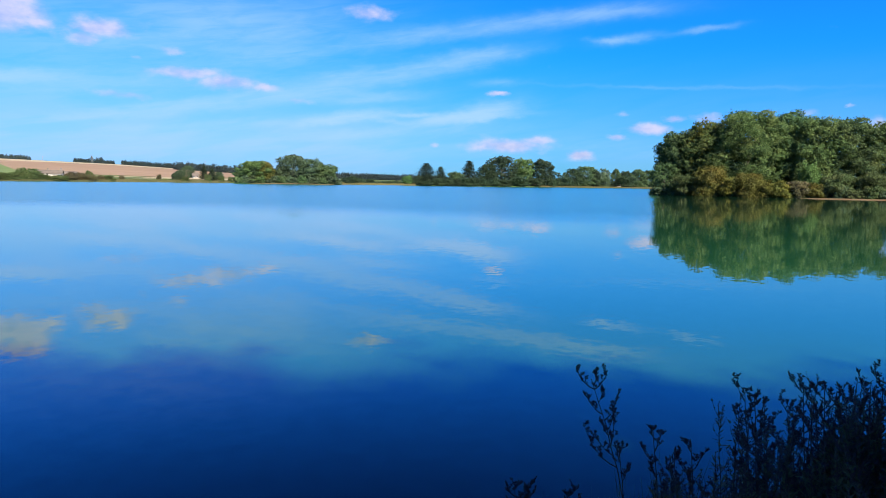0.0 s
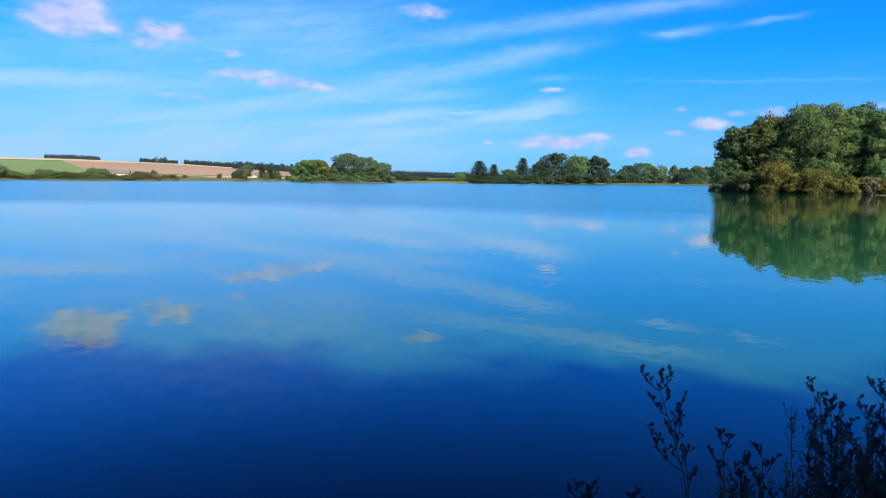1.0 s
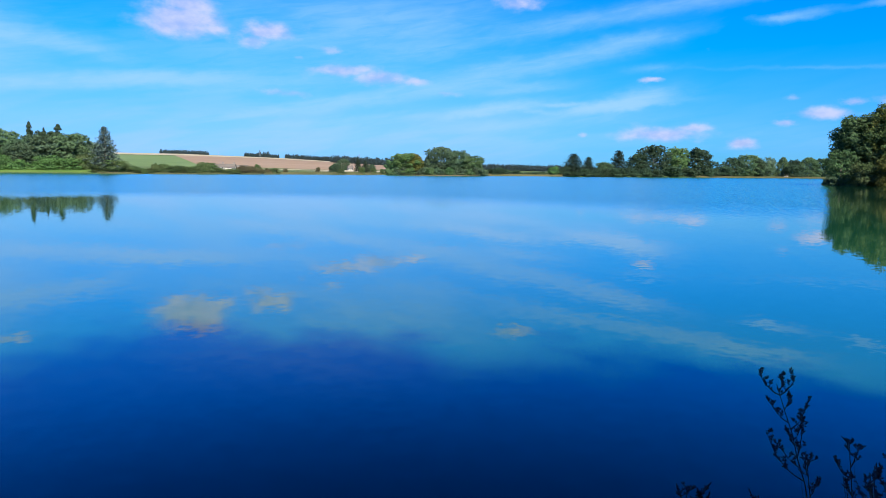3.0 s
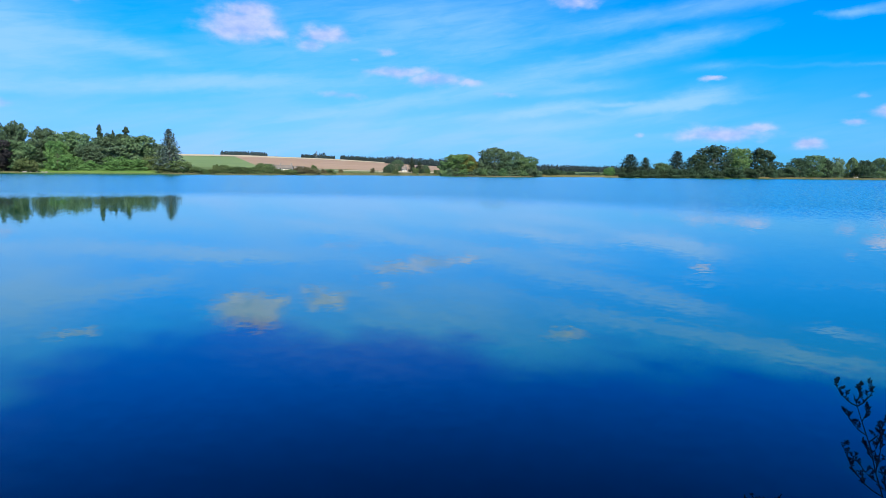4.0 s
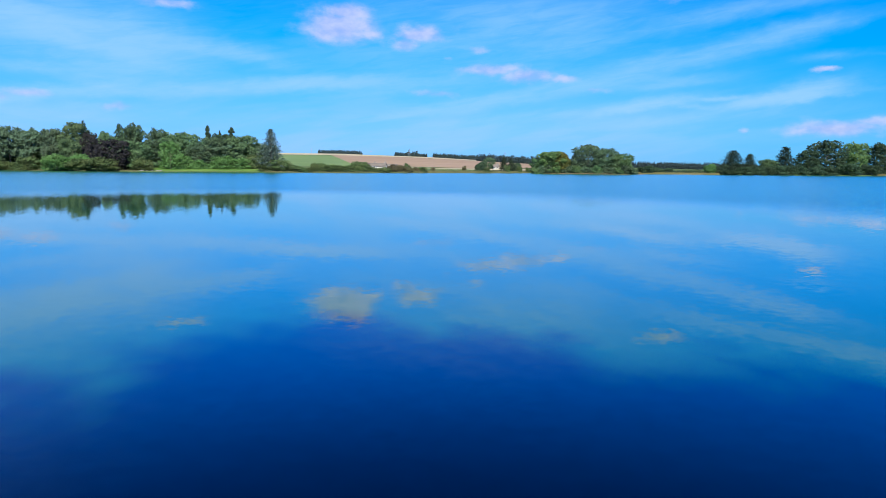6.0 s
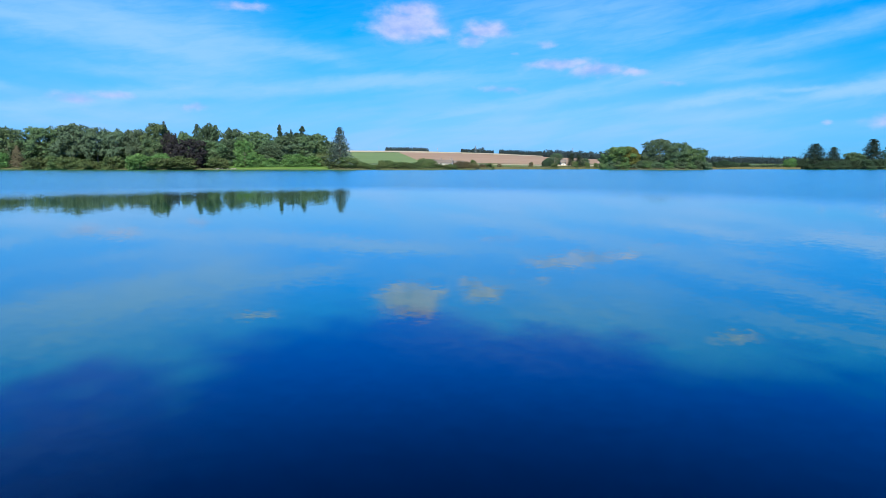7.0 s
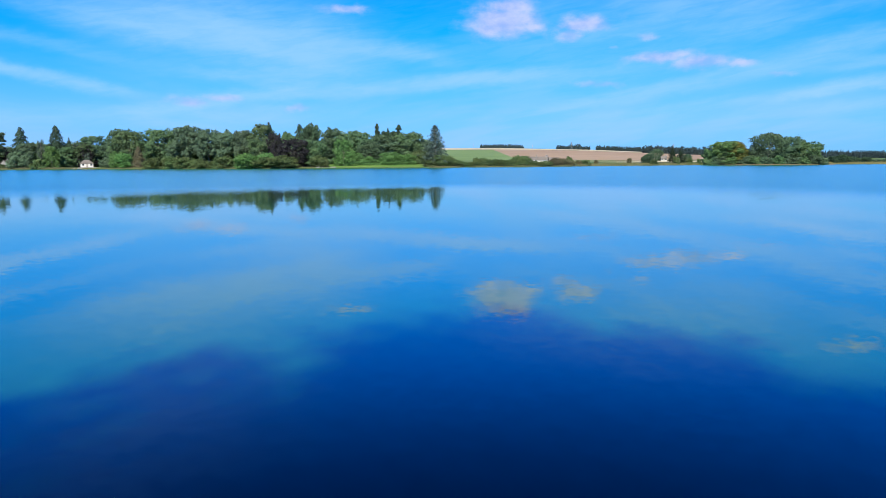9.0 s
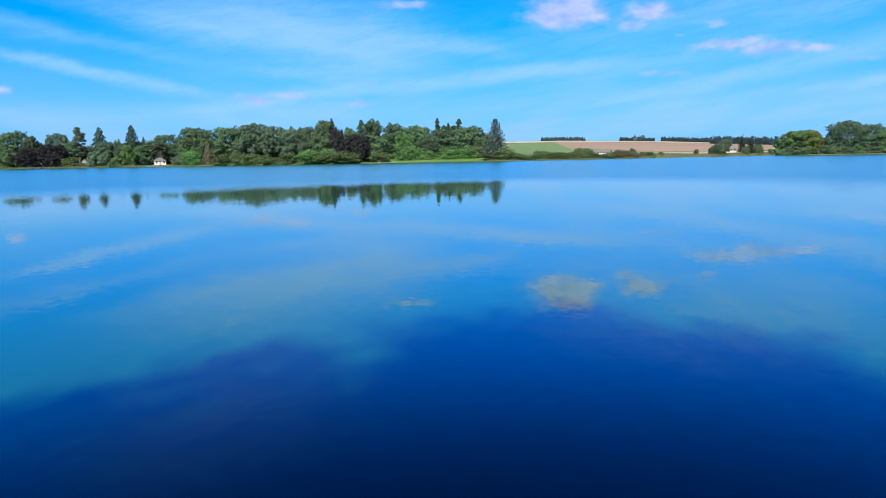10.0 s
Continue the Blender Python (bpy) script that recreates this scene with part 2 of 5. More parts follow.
LEAF = {
    "broad": foliage("broad_leaves", (0.052, 0.088, 0.043), (0.112, 0.17, 0.074), (0.135, 0.178, 0.08)),
    "dark": foliage("dark_leaves", (0.043, 0.074, 0.045), (0.094, 0.143, 0.072), (0.11, 0.148, 0.078)),
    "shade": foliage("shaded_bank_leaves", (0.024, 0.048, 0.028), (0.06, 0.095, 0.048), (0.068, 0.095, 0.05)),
    "pine": foliage("pine_needles", (0.052, 0.084, 0.053), (0.112, 0.165, 0.094), (0.126, 0.17, 0.098)),
    "spire": foliage("fir_needles", (0.0118, 0.0224, 0.0139), (0.033, 0.056, 0.0278), (0.0363, 0.052, 0.0278), 0.15),
    "larch": foliage("blue_fir_needles", (0.0308, 0.0508, 0.045), (0.091, 0.123, 0.102), (0.084, 0.116, 0.0975), 0.15),
    "copper": foliage("copper_leaves", (0.0196, 0.0182, 0.023), (0.0376, 0.0346, 0.0353), (0.0351, 0.0365, 0.0282)),
    "lime": foliage("pale_leaves", (0.0559, 0.117, 0.0316), (0.127, 0.235, 0.0711), (0.152, 0.248, 0.0868)),
    "gold": foliage("turning_leaves", (0.07, 0.085, 0.018), (0.17, 0.175, 0.045), (0.24, 0.19, 0.04)),
    "bush": foliage("shrub_leaves", (0.05, 0.082, 0.032), (0.108, 0.152, 0.054), (0.14, 0.152, 0.062)),
    "willow": foliage("willow_leaves", (0.0638, 0.0992, 0.0577), (0.128, 0.189, 0.103), (0.137, 0.177, 0.115)),
    "autumn": foliage("rusty_leaves", (0.073, 0.072, 0.0385), (0.155, 0.144, 0.077), (0.182, 0.133, 0.0641)),
    "brown": foliage("bronze_needles", (0.073, 0.072, 0.0385), (0.146, 0.122, 0.077), (0.155, 0.122, 0.077)),
    "birch": foliage("thin_grey_leaves", (0.0547, 0.0775, 0.0513), (0.109, 0.155, 0.103), (0.119, 0.144, 0.115)),
    # far woods: the haze of distance is put into this bluish leaf colour
    "far": foliage("hazed_needles", (0.014, 0.024, 0.026), (0.032, 0.05, 0.05), (0.035, 0.05, 0.045), 0.1),
    "isle": foliage("island_leaves", (0.038, 0.078, 0.026), (0.14, 0.21, 0.07), (0.17, 0.2, 0.066)),
    "isle_dark": foliage("island_dark_leaves", (0.03, 0.066, 0.03), (0.11, 0.18, 0.07), (0.13, 0.175, 0.064)),
}
BARK = earthy("bark", (0.09, 0.075, 0.06), (0.16, 0.14, 0.11), (0.05, 0.04, 0.03), 0.8, 6.0)
SEDGE = earthy("sedge_blades", (0.05, 0.055, 0.022), (0.085, 0.08, 0.036), (0.036, 0.042, 0.018), 0.1, 1.5)
GRASS = earthy("grass", (0.0448, 0.0768, 0.016), (0.0768, 0.109, 0.0256), (0.102, 0.102, 0.0384), 0.02, 0.6)
LAWN = earthy("lawn", (0.06, 0.12, 0.018), (0.096, 0.156, 0.027), (0.078, 0.12, 0.024), 0.05, 0.8)
REEDS = earthy("reed_blades", (0.099, 0.09, 0.036), (0.135, 0.112, 0.0495), (0.063, 0.072, 0.0225), 0.1, 1.5)
PLOUGHED = earthy("stubble_soil", (0.2, 0.135, 0.082), (0.24, 0.165, 0.105), (0.17, 0.115, 0.07), 0.006, 0.08)
STUBBLE = earthy("pale_stubble", (0.3, 0.255, 0.165), (0.34, 0.29, 0.19), (0.26, 0.21, 0.135), 0.008, 0.1)
CROP = earthy("green_crop", (0.09, 0.135, 0.0405), (0.117, 0.162, 0.054), (0.0765, 0.121, 0.036), 0.006, 0.1)
SOIL = earthy("bank_soil", (0.11, 0.09, 0.06), (0.16, 0.13, 0.09), (0.07, 0.08, 0.035), 0.8, 7.0)
SAND = earthy("shingle", (0.104, 0.0657, 0.0312), (0.125, 0.0868, 0.0451), (0.0694, 0.0521, 0.0278), 0.3, 3.0)
STONE = earthy("pale_stone", (0.15, 0.14, 0.13), (0.2, 0.19, 0.17), (0.1, 0.095, 0.09), 0.5, 4.0)
RENDER = earthy("cream_render", (0.432, 0.396, 0.348), (0.468, 0.438, 0.39), (0.36, 0.324, 0.276), 0.4, 3.0)
SLATE = earthy("weathered_roof", (0.0938, 0.0784, 0.0666), (0.125, 0.106, 0.0903), (0.0666, 0.0549, 0.047), 0.5, 4.0)
TIMBER = earthy("grey_timber", (0.2, 0.17, 0.14), (0.28, 0.24, 0.2), (0.12, 0.1, 0.08), 0.8, 8.0)
GLASS_DARK = earthy("window_glass", (0.03, 0.035, 0.04), (0.05, 0.055, 0.06), (0.02, 0.02, 0.03), 0.5, 2.0, 0.08, 0.02)
STEEL = earthy("galvanised_steel", (0.12, 0.125, 0.13), (0.16, 0.165, 0.17), (0.09, 0.095, 0.1), 0.6, 5.0, 0.5)
STEM = earthy("dry_stem", (0.1, 0.07, 0.055), (0.15, 0.11, 0.08), (0.07, 0.05, 0.04), 4.0, 40.0)
POD = earthy("seed_heads", (0.06, 0.042, 0.042), (0.1, 0.07, 0.06), (0.04, 0.03, 0.03), 9.0, 60.0)
HERB = foliage("herb_leaves", (0.09, 0.115, 0.05), (0.19, 0.215, 0.09), (0.22, 0.185, 0.095), 0.3)
BLADE = foliage("grass_blades", (0.06, 0.085, 0.03), (0.14, 0.165, 0.07), (0.17, 0.16, 0.085), 0.3)


def lake_water():
    """Still, turbid water: a mirror near the bank, ruffled by the breeze farther out, calm in the island's lee."""
    m, N, b = material("lake_water", 0.02, 0.5)
    b.inputs["IOR"].default_value = 1.45
    p = place_of(N)
    s = N.tree.nodes.new("ShaderNodeSeparateXYZ")
    N.tree.links.new(p, s.inputs[0])
    reach = N.add("ShaderNodeVectorMath", p, operation="LENGTH", out=1)
    bearing = N.math("MULTIPLY", N.math("ARCTAN2", N.math("MULTIPLY", s.outputs[0], -1.0), s.outputs[1]), 57.2958)
    drift = N.noise(p, 0.03, 3, 0.5)
    start = N.ramp(bearing, -12.0, 40.0, -18.0, 0.0)
    # cat's paws: short dark and light flecks, drawn out along the line of sight from the bank
    gusts = N.noise(N.xyz(N.math("MULTIPLY", bearing, 9.0), N.math("DIVIDE", 1500.0, reach)), 1.0, 2, 0.6)
    wind = N.ramp(N.math("ADD", N.math("SUBTRACT", N.math("MULTIPLY_ADD", drift, 22.0, reach), start), N.math("MULTIPLY_ADD", gusts, 15.0, -7.5)), 64.0, 90.0)
    lee = N.ramp(N.math("MULTIPLY_ADD", drift, 2.0, bearing), -16.9, -15.7)
    wind = N.math("MULTIPLY", wind, lee)
    N.put(b.inputs["Roughness"], N.math("MULTIPLY_ADD", wind, 0.11, N.ramp(reach, 8.0, 70.0, 0.008, 0.045)))
    # scattered light put into the colour: dimmer far out, brighter where the breeze ruffles
    scatter_tone = N.mix(N.ramp(reach, 12.0, 80.0), (0.009, 0.062, 0.028, 1), (0.006, 0.030, 0.015, 1))
    N.put(b.inputs["Base Color"], N.mix(wind, scatter_tone, (0.014, 0.085, 0.036, 1)))
    # slopes of the surface: long lazy swells where it is calm, short steep ripples under the breeze
    calm = N.noise(p, 0.55, 2, 0.5, color=True)
    ripple = N.noise(p, 4.5, 2, 0.6, color=True)
    half = (0.5, 0.5, 0.5)

    def slope(col, k):
        v = N.add("ShaderNodeVectorMath", col, half, operation="SUBTRACT")
        n = N.tree.nodes.new("ShaderNodeVectorMath")
        n.operation = "SCALE"
        N.put(n.inputs[0], v)
        N.put(n.inputs["Scale"], k)
        return n.outputs[0]

    # visible ripple sides face the viewer, so normals lean camera-ward and mirror higher sky
    from_camera = N.add("ShaderNodeVectorMath", p, operation="NORMALIZE")
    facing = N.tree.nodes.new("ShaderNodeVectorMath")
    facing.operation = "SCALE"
    N.put(facing.inputs[0], from_camera)
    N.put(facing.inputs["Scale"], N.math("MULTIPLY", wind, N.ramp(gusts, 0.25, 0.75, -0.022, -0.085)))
    tilt = N.add("ShaderNodeVectorMath", slope(calm, 0.004), slope(ripple, N.math("MULTIPLY_ADD", wind, 0.36, 0.018)), operation="ADD")
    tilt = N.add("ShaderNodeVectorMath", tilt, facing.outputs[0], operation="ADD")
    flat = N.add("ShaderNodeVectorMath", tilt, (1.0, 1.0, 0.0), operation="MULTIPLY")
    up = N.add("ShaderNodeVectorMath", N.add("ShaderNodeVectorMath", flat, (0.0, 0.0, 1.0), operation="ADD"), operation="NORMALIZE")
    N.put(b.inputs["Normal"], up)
    return m


# ---- helpers for meshes ----
def at(az, d, z=0.0):
    return Vector((-d * math.sin(radians(az)), d * math.cos(radians(az)), z))


def mesh_of(name, verts, faces, mat, smooth=False):
    me = bpy.data.meshes.new(name)
    me.from_pydata([tuple(v) for v in verts], [], [tuple(f) for f in faces])
    me.materials.append(mat)
    if smooth:
        me.polygons.foreach_set("use_smooth", [True] * len(me.polygons))
    me.update()
    return me


def quads_mesh(name, corners, mat):
    """A mesh of loose leaves from an array (n, 4, 3)."""
    n = len(corners)
    me = bpy.data.meshes.new(name)
    me.vertices.add(n * 4)
    me.vertices.foreach_set("co", corners.reshape(-1).astype(np.float32))
    me.loops.add(n * 4)
    me.loops.foreach_set("vertex_index", np.arange(n * 4, dtype=np.int32))
    me.polygons.add(n)
    me.polygons.foreach_set("loop_start", np.arange(0, n * 4, 4, dtype=np.int32))
    me.materials.append(mat)
    me.update()
    me.validate()
    return me


def part(name, me, parent, label=""):
    ob = new(name, me)
    ob.parent = parent
    return tagged(ob, label)


def bm_mesh(name, bm, mat):
    me = bpy.data.meshes.new(name)
    bm.to_mesh(me)
    bm.free()
    me.materials.append(mat)
    return me


def box_into(bm, x0, x1, y0, y1, z0, z1):
    v = [bm.verts.new((x, y, z)) for z in (z0, z1) for x, y in ((x0, y0), (x1, y0), (x1, y1), (x0, y1))]
    for f in ((3, 2, 1, 0), (4, 5, 6, 7), (0, 1, 5, 4), (1, 2, 6, 5), (2, 3, 7, 6), (3, 0, 4, 7)):
        bm.faces.new([v[i] for i in f])


def boxes(name, mat, *sizes):
    bm = bmesh.new()
    for s in sizes:
        box_into(bm, *s)
    return bm_mesh(name, bm, mat)


def tube(verts, faces, path, radii, sides=6):
    """Adds a tapered tube along path to the lists."""
    base = len(verts)
    for i, (p, r) in enumerate(zip(path, radii)):
        d = (Vector(path[min(i + 1, len(path) - 1)]) - Vector(path[max(i - 1, 0)])).normalized()
        a = d.orthogonal().normalized() if abs(d.z) < 0.9 else Vector((1, 0, 0)).cross(d).normalized()
        b = d.cross(a)
        for k in range(sides):
            q = 2 * math.pi * k / sides
            verts.append(Vector(p) + a * r * math.cos(q) + b * r * math.sin(q))
    for i in range(len(path) - 1):
        for k in range(sides):
            j = (k + 1) % sides
            faces.append((base + i * sides + k, base + i * sides + j, base + (i + 1) * sides + j, base + (i + 1) * sides + k))
    faces.append(tuple(base + (len(path) - 1) * sides + k for k in range(sides)))


# ---- ground and water ----
SHORE = ((-60, 660), (-40, 650), (-17, 620), (-10, 560), (-2, 470), (1, 440), (10, 440), (17, 430), (20, 390), (30, 340), (37, 325),
         (51, 325), (58, 370), (66, 420), (75, 490), (90, 500), (110, 480))
SKYLINE = ((-180, 0.2), (-60, 0.2), (0, 0.1), (9, 0.25), (17, 0.55), (21.3, 0.74), (25.5, 0.96), (29.3, 1.08), (33, 1.17), (37.7, 1.19), (45, 1.2), (70, 0.8), (100, 0.3), (180, 0.2))


def along(table, az):
    return float(np.interp(az, [a for a, _ in table], [b for _, b in table]))


def shore_at(az):
    return along(SHORE, az) + 3.0 * noise.noise((az * 0.35, 1.7, 0))


def ease(x):
    x = min(1.0, max(0.0, x))
    return x * x * (3 - 2 * x)


def bank_at(az):
    """How far the near bank reaches from the camera's place."""
    r = 2.7 + 0.25 * noise.noise((3 * math.cos(radians(az)), 3 * math.sin(radians(az)), 4.2)) + 1.0 * ease((-4 - az) / 10)
    if az > 88:
        r += ((az - 88) / 9) ** 3
    if az < -40:
        r += ((-40 - az) / 14) ** 3
    return r


def land(az, r):
    """Height of the land beyond the far shore."""
    s = shore_at(az)
    low = 0.45 + 0.012 * min(r - s, 120.0)
    crest = 1600.0 * math.tan(radians(along(SKYLINE, az))) + EYE
    z = low + (crest - low) * min(1.0, max(0.0, (r - s - 90.0) / (1600.0 - s - 90.0))) ** 0.9
    return z - 25.0 * ease((r - 1700.0) / 2500.0)


def ground_height(az, r):
    b, s = bank_at(az), shore_at(az)
    if az > 118 or az < -105 or b > s - 40:
        return 0.75 + 0.1 * noise.noise((r * 0.1, 3 * math.cos(radians(az)), 3 * math.sin(radians(az)))) + (land(az, r) - 0.75 if r > 700 else 0)
    if r < b * 1.5:
        return 0.7 - 0.7 * ease(r / b) if r < b else -1.2 * ease((r - b) / (b * 0.5))
    if r < s - 10:
        return -1.2
    if r < s:
        return -1.2 * (s - r) / 10
    return min(land(az, r), 0.45 * (r - s) / 3.0)


def polar_sheet(name, mat, columns, rings_of, height):
    verts, faces, count = [], [], None
    for az in columns:
        rings = rings_of(az)
        count = len(rings)
        verts += [at(az, r, height(az, r)) for r in rings]
    for i in range(len(columns) - 1):
        for j in range(count - 1):
            a = i * count + j
            faces.append((a, a + count, a + count + 1, a + 1))
    return new(name, mesh_of(name, verts, faces, mat, True))


FAR_RINGS = [700, 800, 900, 1000, 1100, 1200, 1300, 1400, 1500, 1600, 1750, 2000, 2500, 3200, 4000, 4700]


def ground_rings(az):
    b, s = bank_at(az), shore_at(az)
    if az > 118 or az < -105 or b > s - 40:
        b, s = 3.0, 420.0
    near = [0.001, b * 0.3, b * 0.6, b * 0.8, b, b * 1.15, b * 1.5]
    return near + [s * 0.3 + b, s * 0.7 + b * 0.2, s - 10, s, s + 1.5, s + 3, s + 10, s + 40] + FAR_RINGS


COLUMNS = [-180 + 6 * i for i in range(22)] + [-50 + 1.5 * i for i in range(95)] + [94 + 6 * i for i in range(15)]
COLUMNS[-1] = 180
tagged(polar_sheet("ground", GRASS, COLUMNS, ground_rings, ground_height), "rolling grassland round the lake with a soft bank", "ground", kind="structure")


def field(name, mat, corners, label, lift=0.4):
    """A field on the far slope: corners as (bearing, height in degrees over the water's far edge) left to right, lower then upper edge."""
    lower, upper = corners
    columns = np.linspace(lower[0][0], lower[-1][0], 40)
    rows = np.linspace(0, 1, 14)

    def distance(az, el):
        lo_r, hi_r = shore_at(az) + 12, 1640.0
        for _ in range(40):
            mid = (lo_r + hi_r) / 2
            if math.degrees(math.atan2(land(az, mid) - EYE, mid)) < el:
                lo_r = mid
            else:
                hi_r = mid
        return lo_r

    verts, faces = [], []
    for az in columns:
        u = (az - lower[0][0]) / (lower[-1][0] - lower[0][0])
        el0, el1 = along(lower, az), along(upper, az)
        d0, d1 = distance(az, el0), distance(az, el1)
        for v in rows:
            d = d0 + (d1 - d0) * v
            verts.append(at(az, d, land(az, d) + lift))
    n = len(rows)
    for i in range(len(columns) - 1):
        for j in range(n - 1):
            faces.append((i * n + j, i * n + j + 1, (i + 1) * n + j + 1, (i + 1) * n + j))
    ob = new(name, mesh_of(name, verts, faces, mat, True))
    return tagged(ob, label, "field", kind="structure")


field("ploughed_field", PLOUGHED, (((16.5, 0.1), (21.4, 0.02), (32.0, 0.25), (33.6, 1.02)), ((16.5, 0.42), (21.0, 0.64), (27.0, 0.9), (33.6, 1.06))), "broad pinkish-brown harvested field on the hillside", 0.25)
field("green_field", CROP, (((32.0, 0.1), (39.5, 0.1)), ((32.0, 0.33), (33.5, 0.98), (39.5, 1.02))), "bright green crop field above the lake shore", 0.4)
field("stubble_strip", STUBBLE, (((16.5, 0.43), (21.0, 0.655), (27.0, 0.915), (33.5, 1.04), (39.5, 1.04)), ((16.5, 0.53), (21.3, 0.73), (25.5, 0.95), (33.0, 1.16), (39.5, 1.18))), "pale golden stubble field along the ridge", 0.32)
field("stubble_margin", STUBBLE, (((14.0, -0.12), (21.0, -0.14), (27.5, -0.13)), ((14.0, -0.03), (21.0, -0.02), (27.5, 0.03))), "strip of pale stubble above the shore hedge", 0.45)

lake_columns = [-104 + 2 * i for i in range(112)]
water_verts = [Vector((0, 0, 0))] + [at(az, 700) for az in lake_columns]
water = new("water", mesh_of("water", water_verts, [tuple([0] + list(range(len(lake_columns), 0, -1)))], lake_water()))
tagged(water, "calm blue lake mirroring the sky, ruffled far out", "water", kind="structure")


# ---- trees ----
def unit(v):
    return v / np.maximum(np.linalg.norm(v, axis=-1, keepdims=True), 1e-9)


def leaves(rng, centres, normals, size, slim=0.6):
    """Folded leaf sprays at centres, facing roughly along normals; returns (n, 4, 3)."""
    n = len(centres)
    nm = unit(normals + rng.normal(0, 0.55, (n, 3)))
    a = unit(np.cross(nm, rng.normal(0, 1, (n, 3))))
    b = np.cross(nm, a)
    s = size * rng.uniform(0.6, 1.3, (n, 1))
    return np.stack([centres - a * s, centres - b * s * slim + nm * s * 0.18, centres + a * s, centres + b * s * slim + nm * s * 0.18], 1)


def lobed(rng, lobes, count, size, inner=0.35, clump=0.0):
    """Leaves over the outer shells of a set of ellipsoids (centre, radii), gathered in clumps of that radius."""
    c = np.array([l[0] for l in lobes], float)
    r = np.array([l[1] for l in lobes], float)
    area = (r[:, 0] * r[:, 1] + r[:, 0] * r[:, 2] + r[:, 1] * r[:, 2])

    def spots(n, low, high):
        pick = rng.choice(len(lobes), n, p=area / area.sum())
        d = unit(rng.normal(0, 1, (n, 3)))
        lump = 1 + 0.2 * np.sin(d[:, 0] * 9 + pick) * np.sin(d[:, 1] * 8 + pick * 2.0) * np.sin(d[:, 2] * 10)
        pts = c[pick] + d * r[pick] * (rng.uniform(low, high, (n, 1)) ** 0.5 * lump[:, None])
        deep = np.zeros(n, bool)
        for k in range(len(lobes)):
            deep |= (np.sum(((pts - c[k]) / (r[k] * 0.72)) ** 2, axis=1) < 1) & (pick != k)
        keep = ~deep & (pts[:, 2] > 0)
        return pts[keep], unit(d / r[pick])[keep]

    pts, nm = spots(int(count * 1.7), inner, 1.05)
    if not clump:
        return leaves(rng, pts[:count], nm[:count], size)
    # a loose inner layer, and tight clumps that stand out from it with dark gaps between
    few = int(count * 0.3)
    mid, mid_n = spots(int(count / 11), 0.75, 1.2)
    own = rng.integers(0, len(mid), count - few)
    off = rng.normal(0, 1, (count - few, 3)) * np.array((1.0, 1.0, 0.62)) * clump * rng.uniform(0.5, 1.3, len(mid))[own][:, None]
    out = mid[own] + off
    out_n = unit(mid_n[own] + unit(off) * 0.5 + np.array((0, 0, 0.25)))
    ok = out[:, 2] > 0
    return np.concatenate([leaves(rng, pts[:few], nm[:few], size * 1.1), leaves(rng, out[ok], out_n[ok], size)])


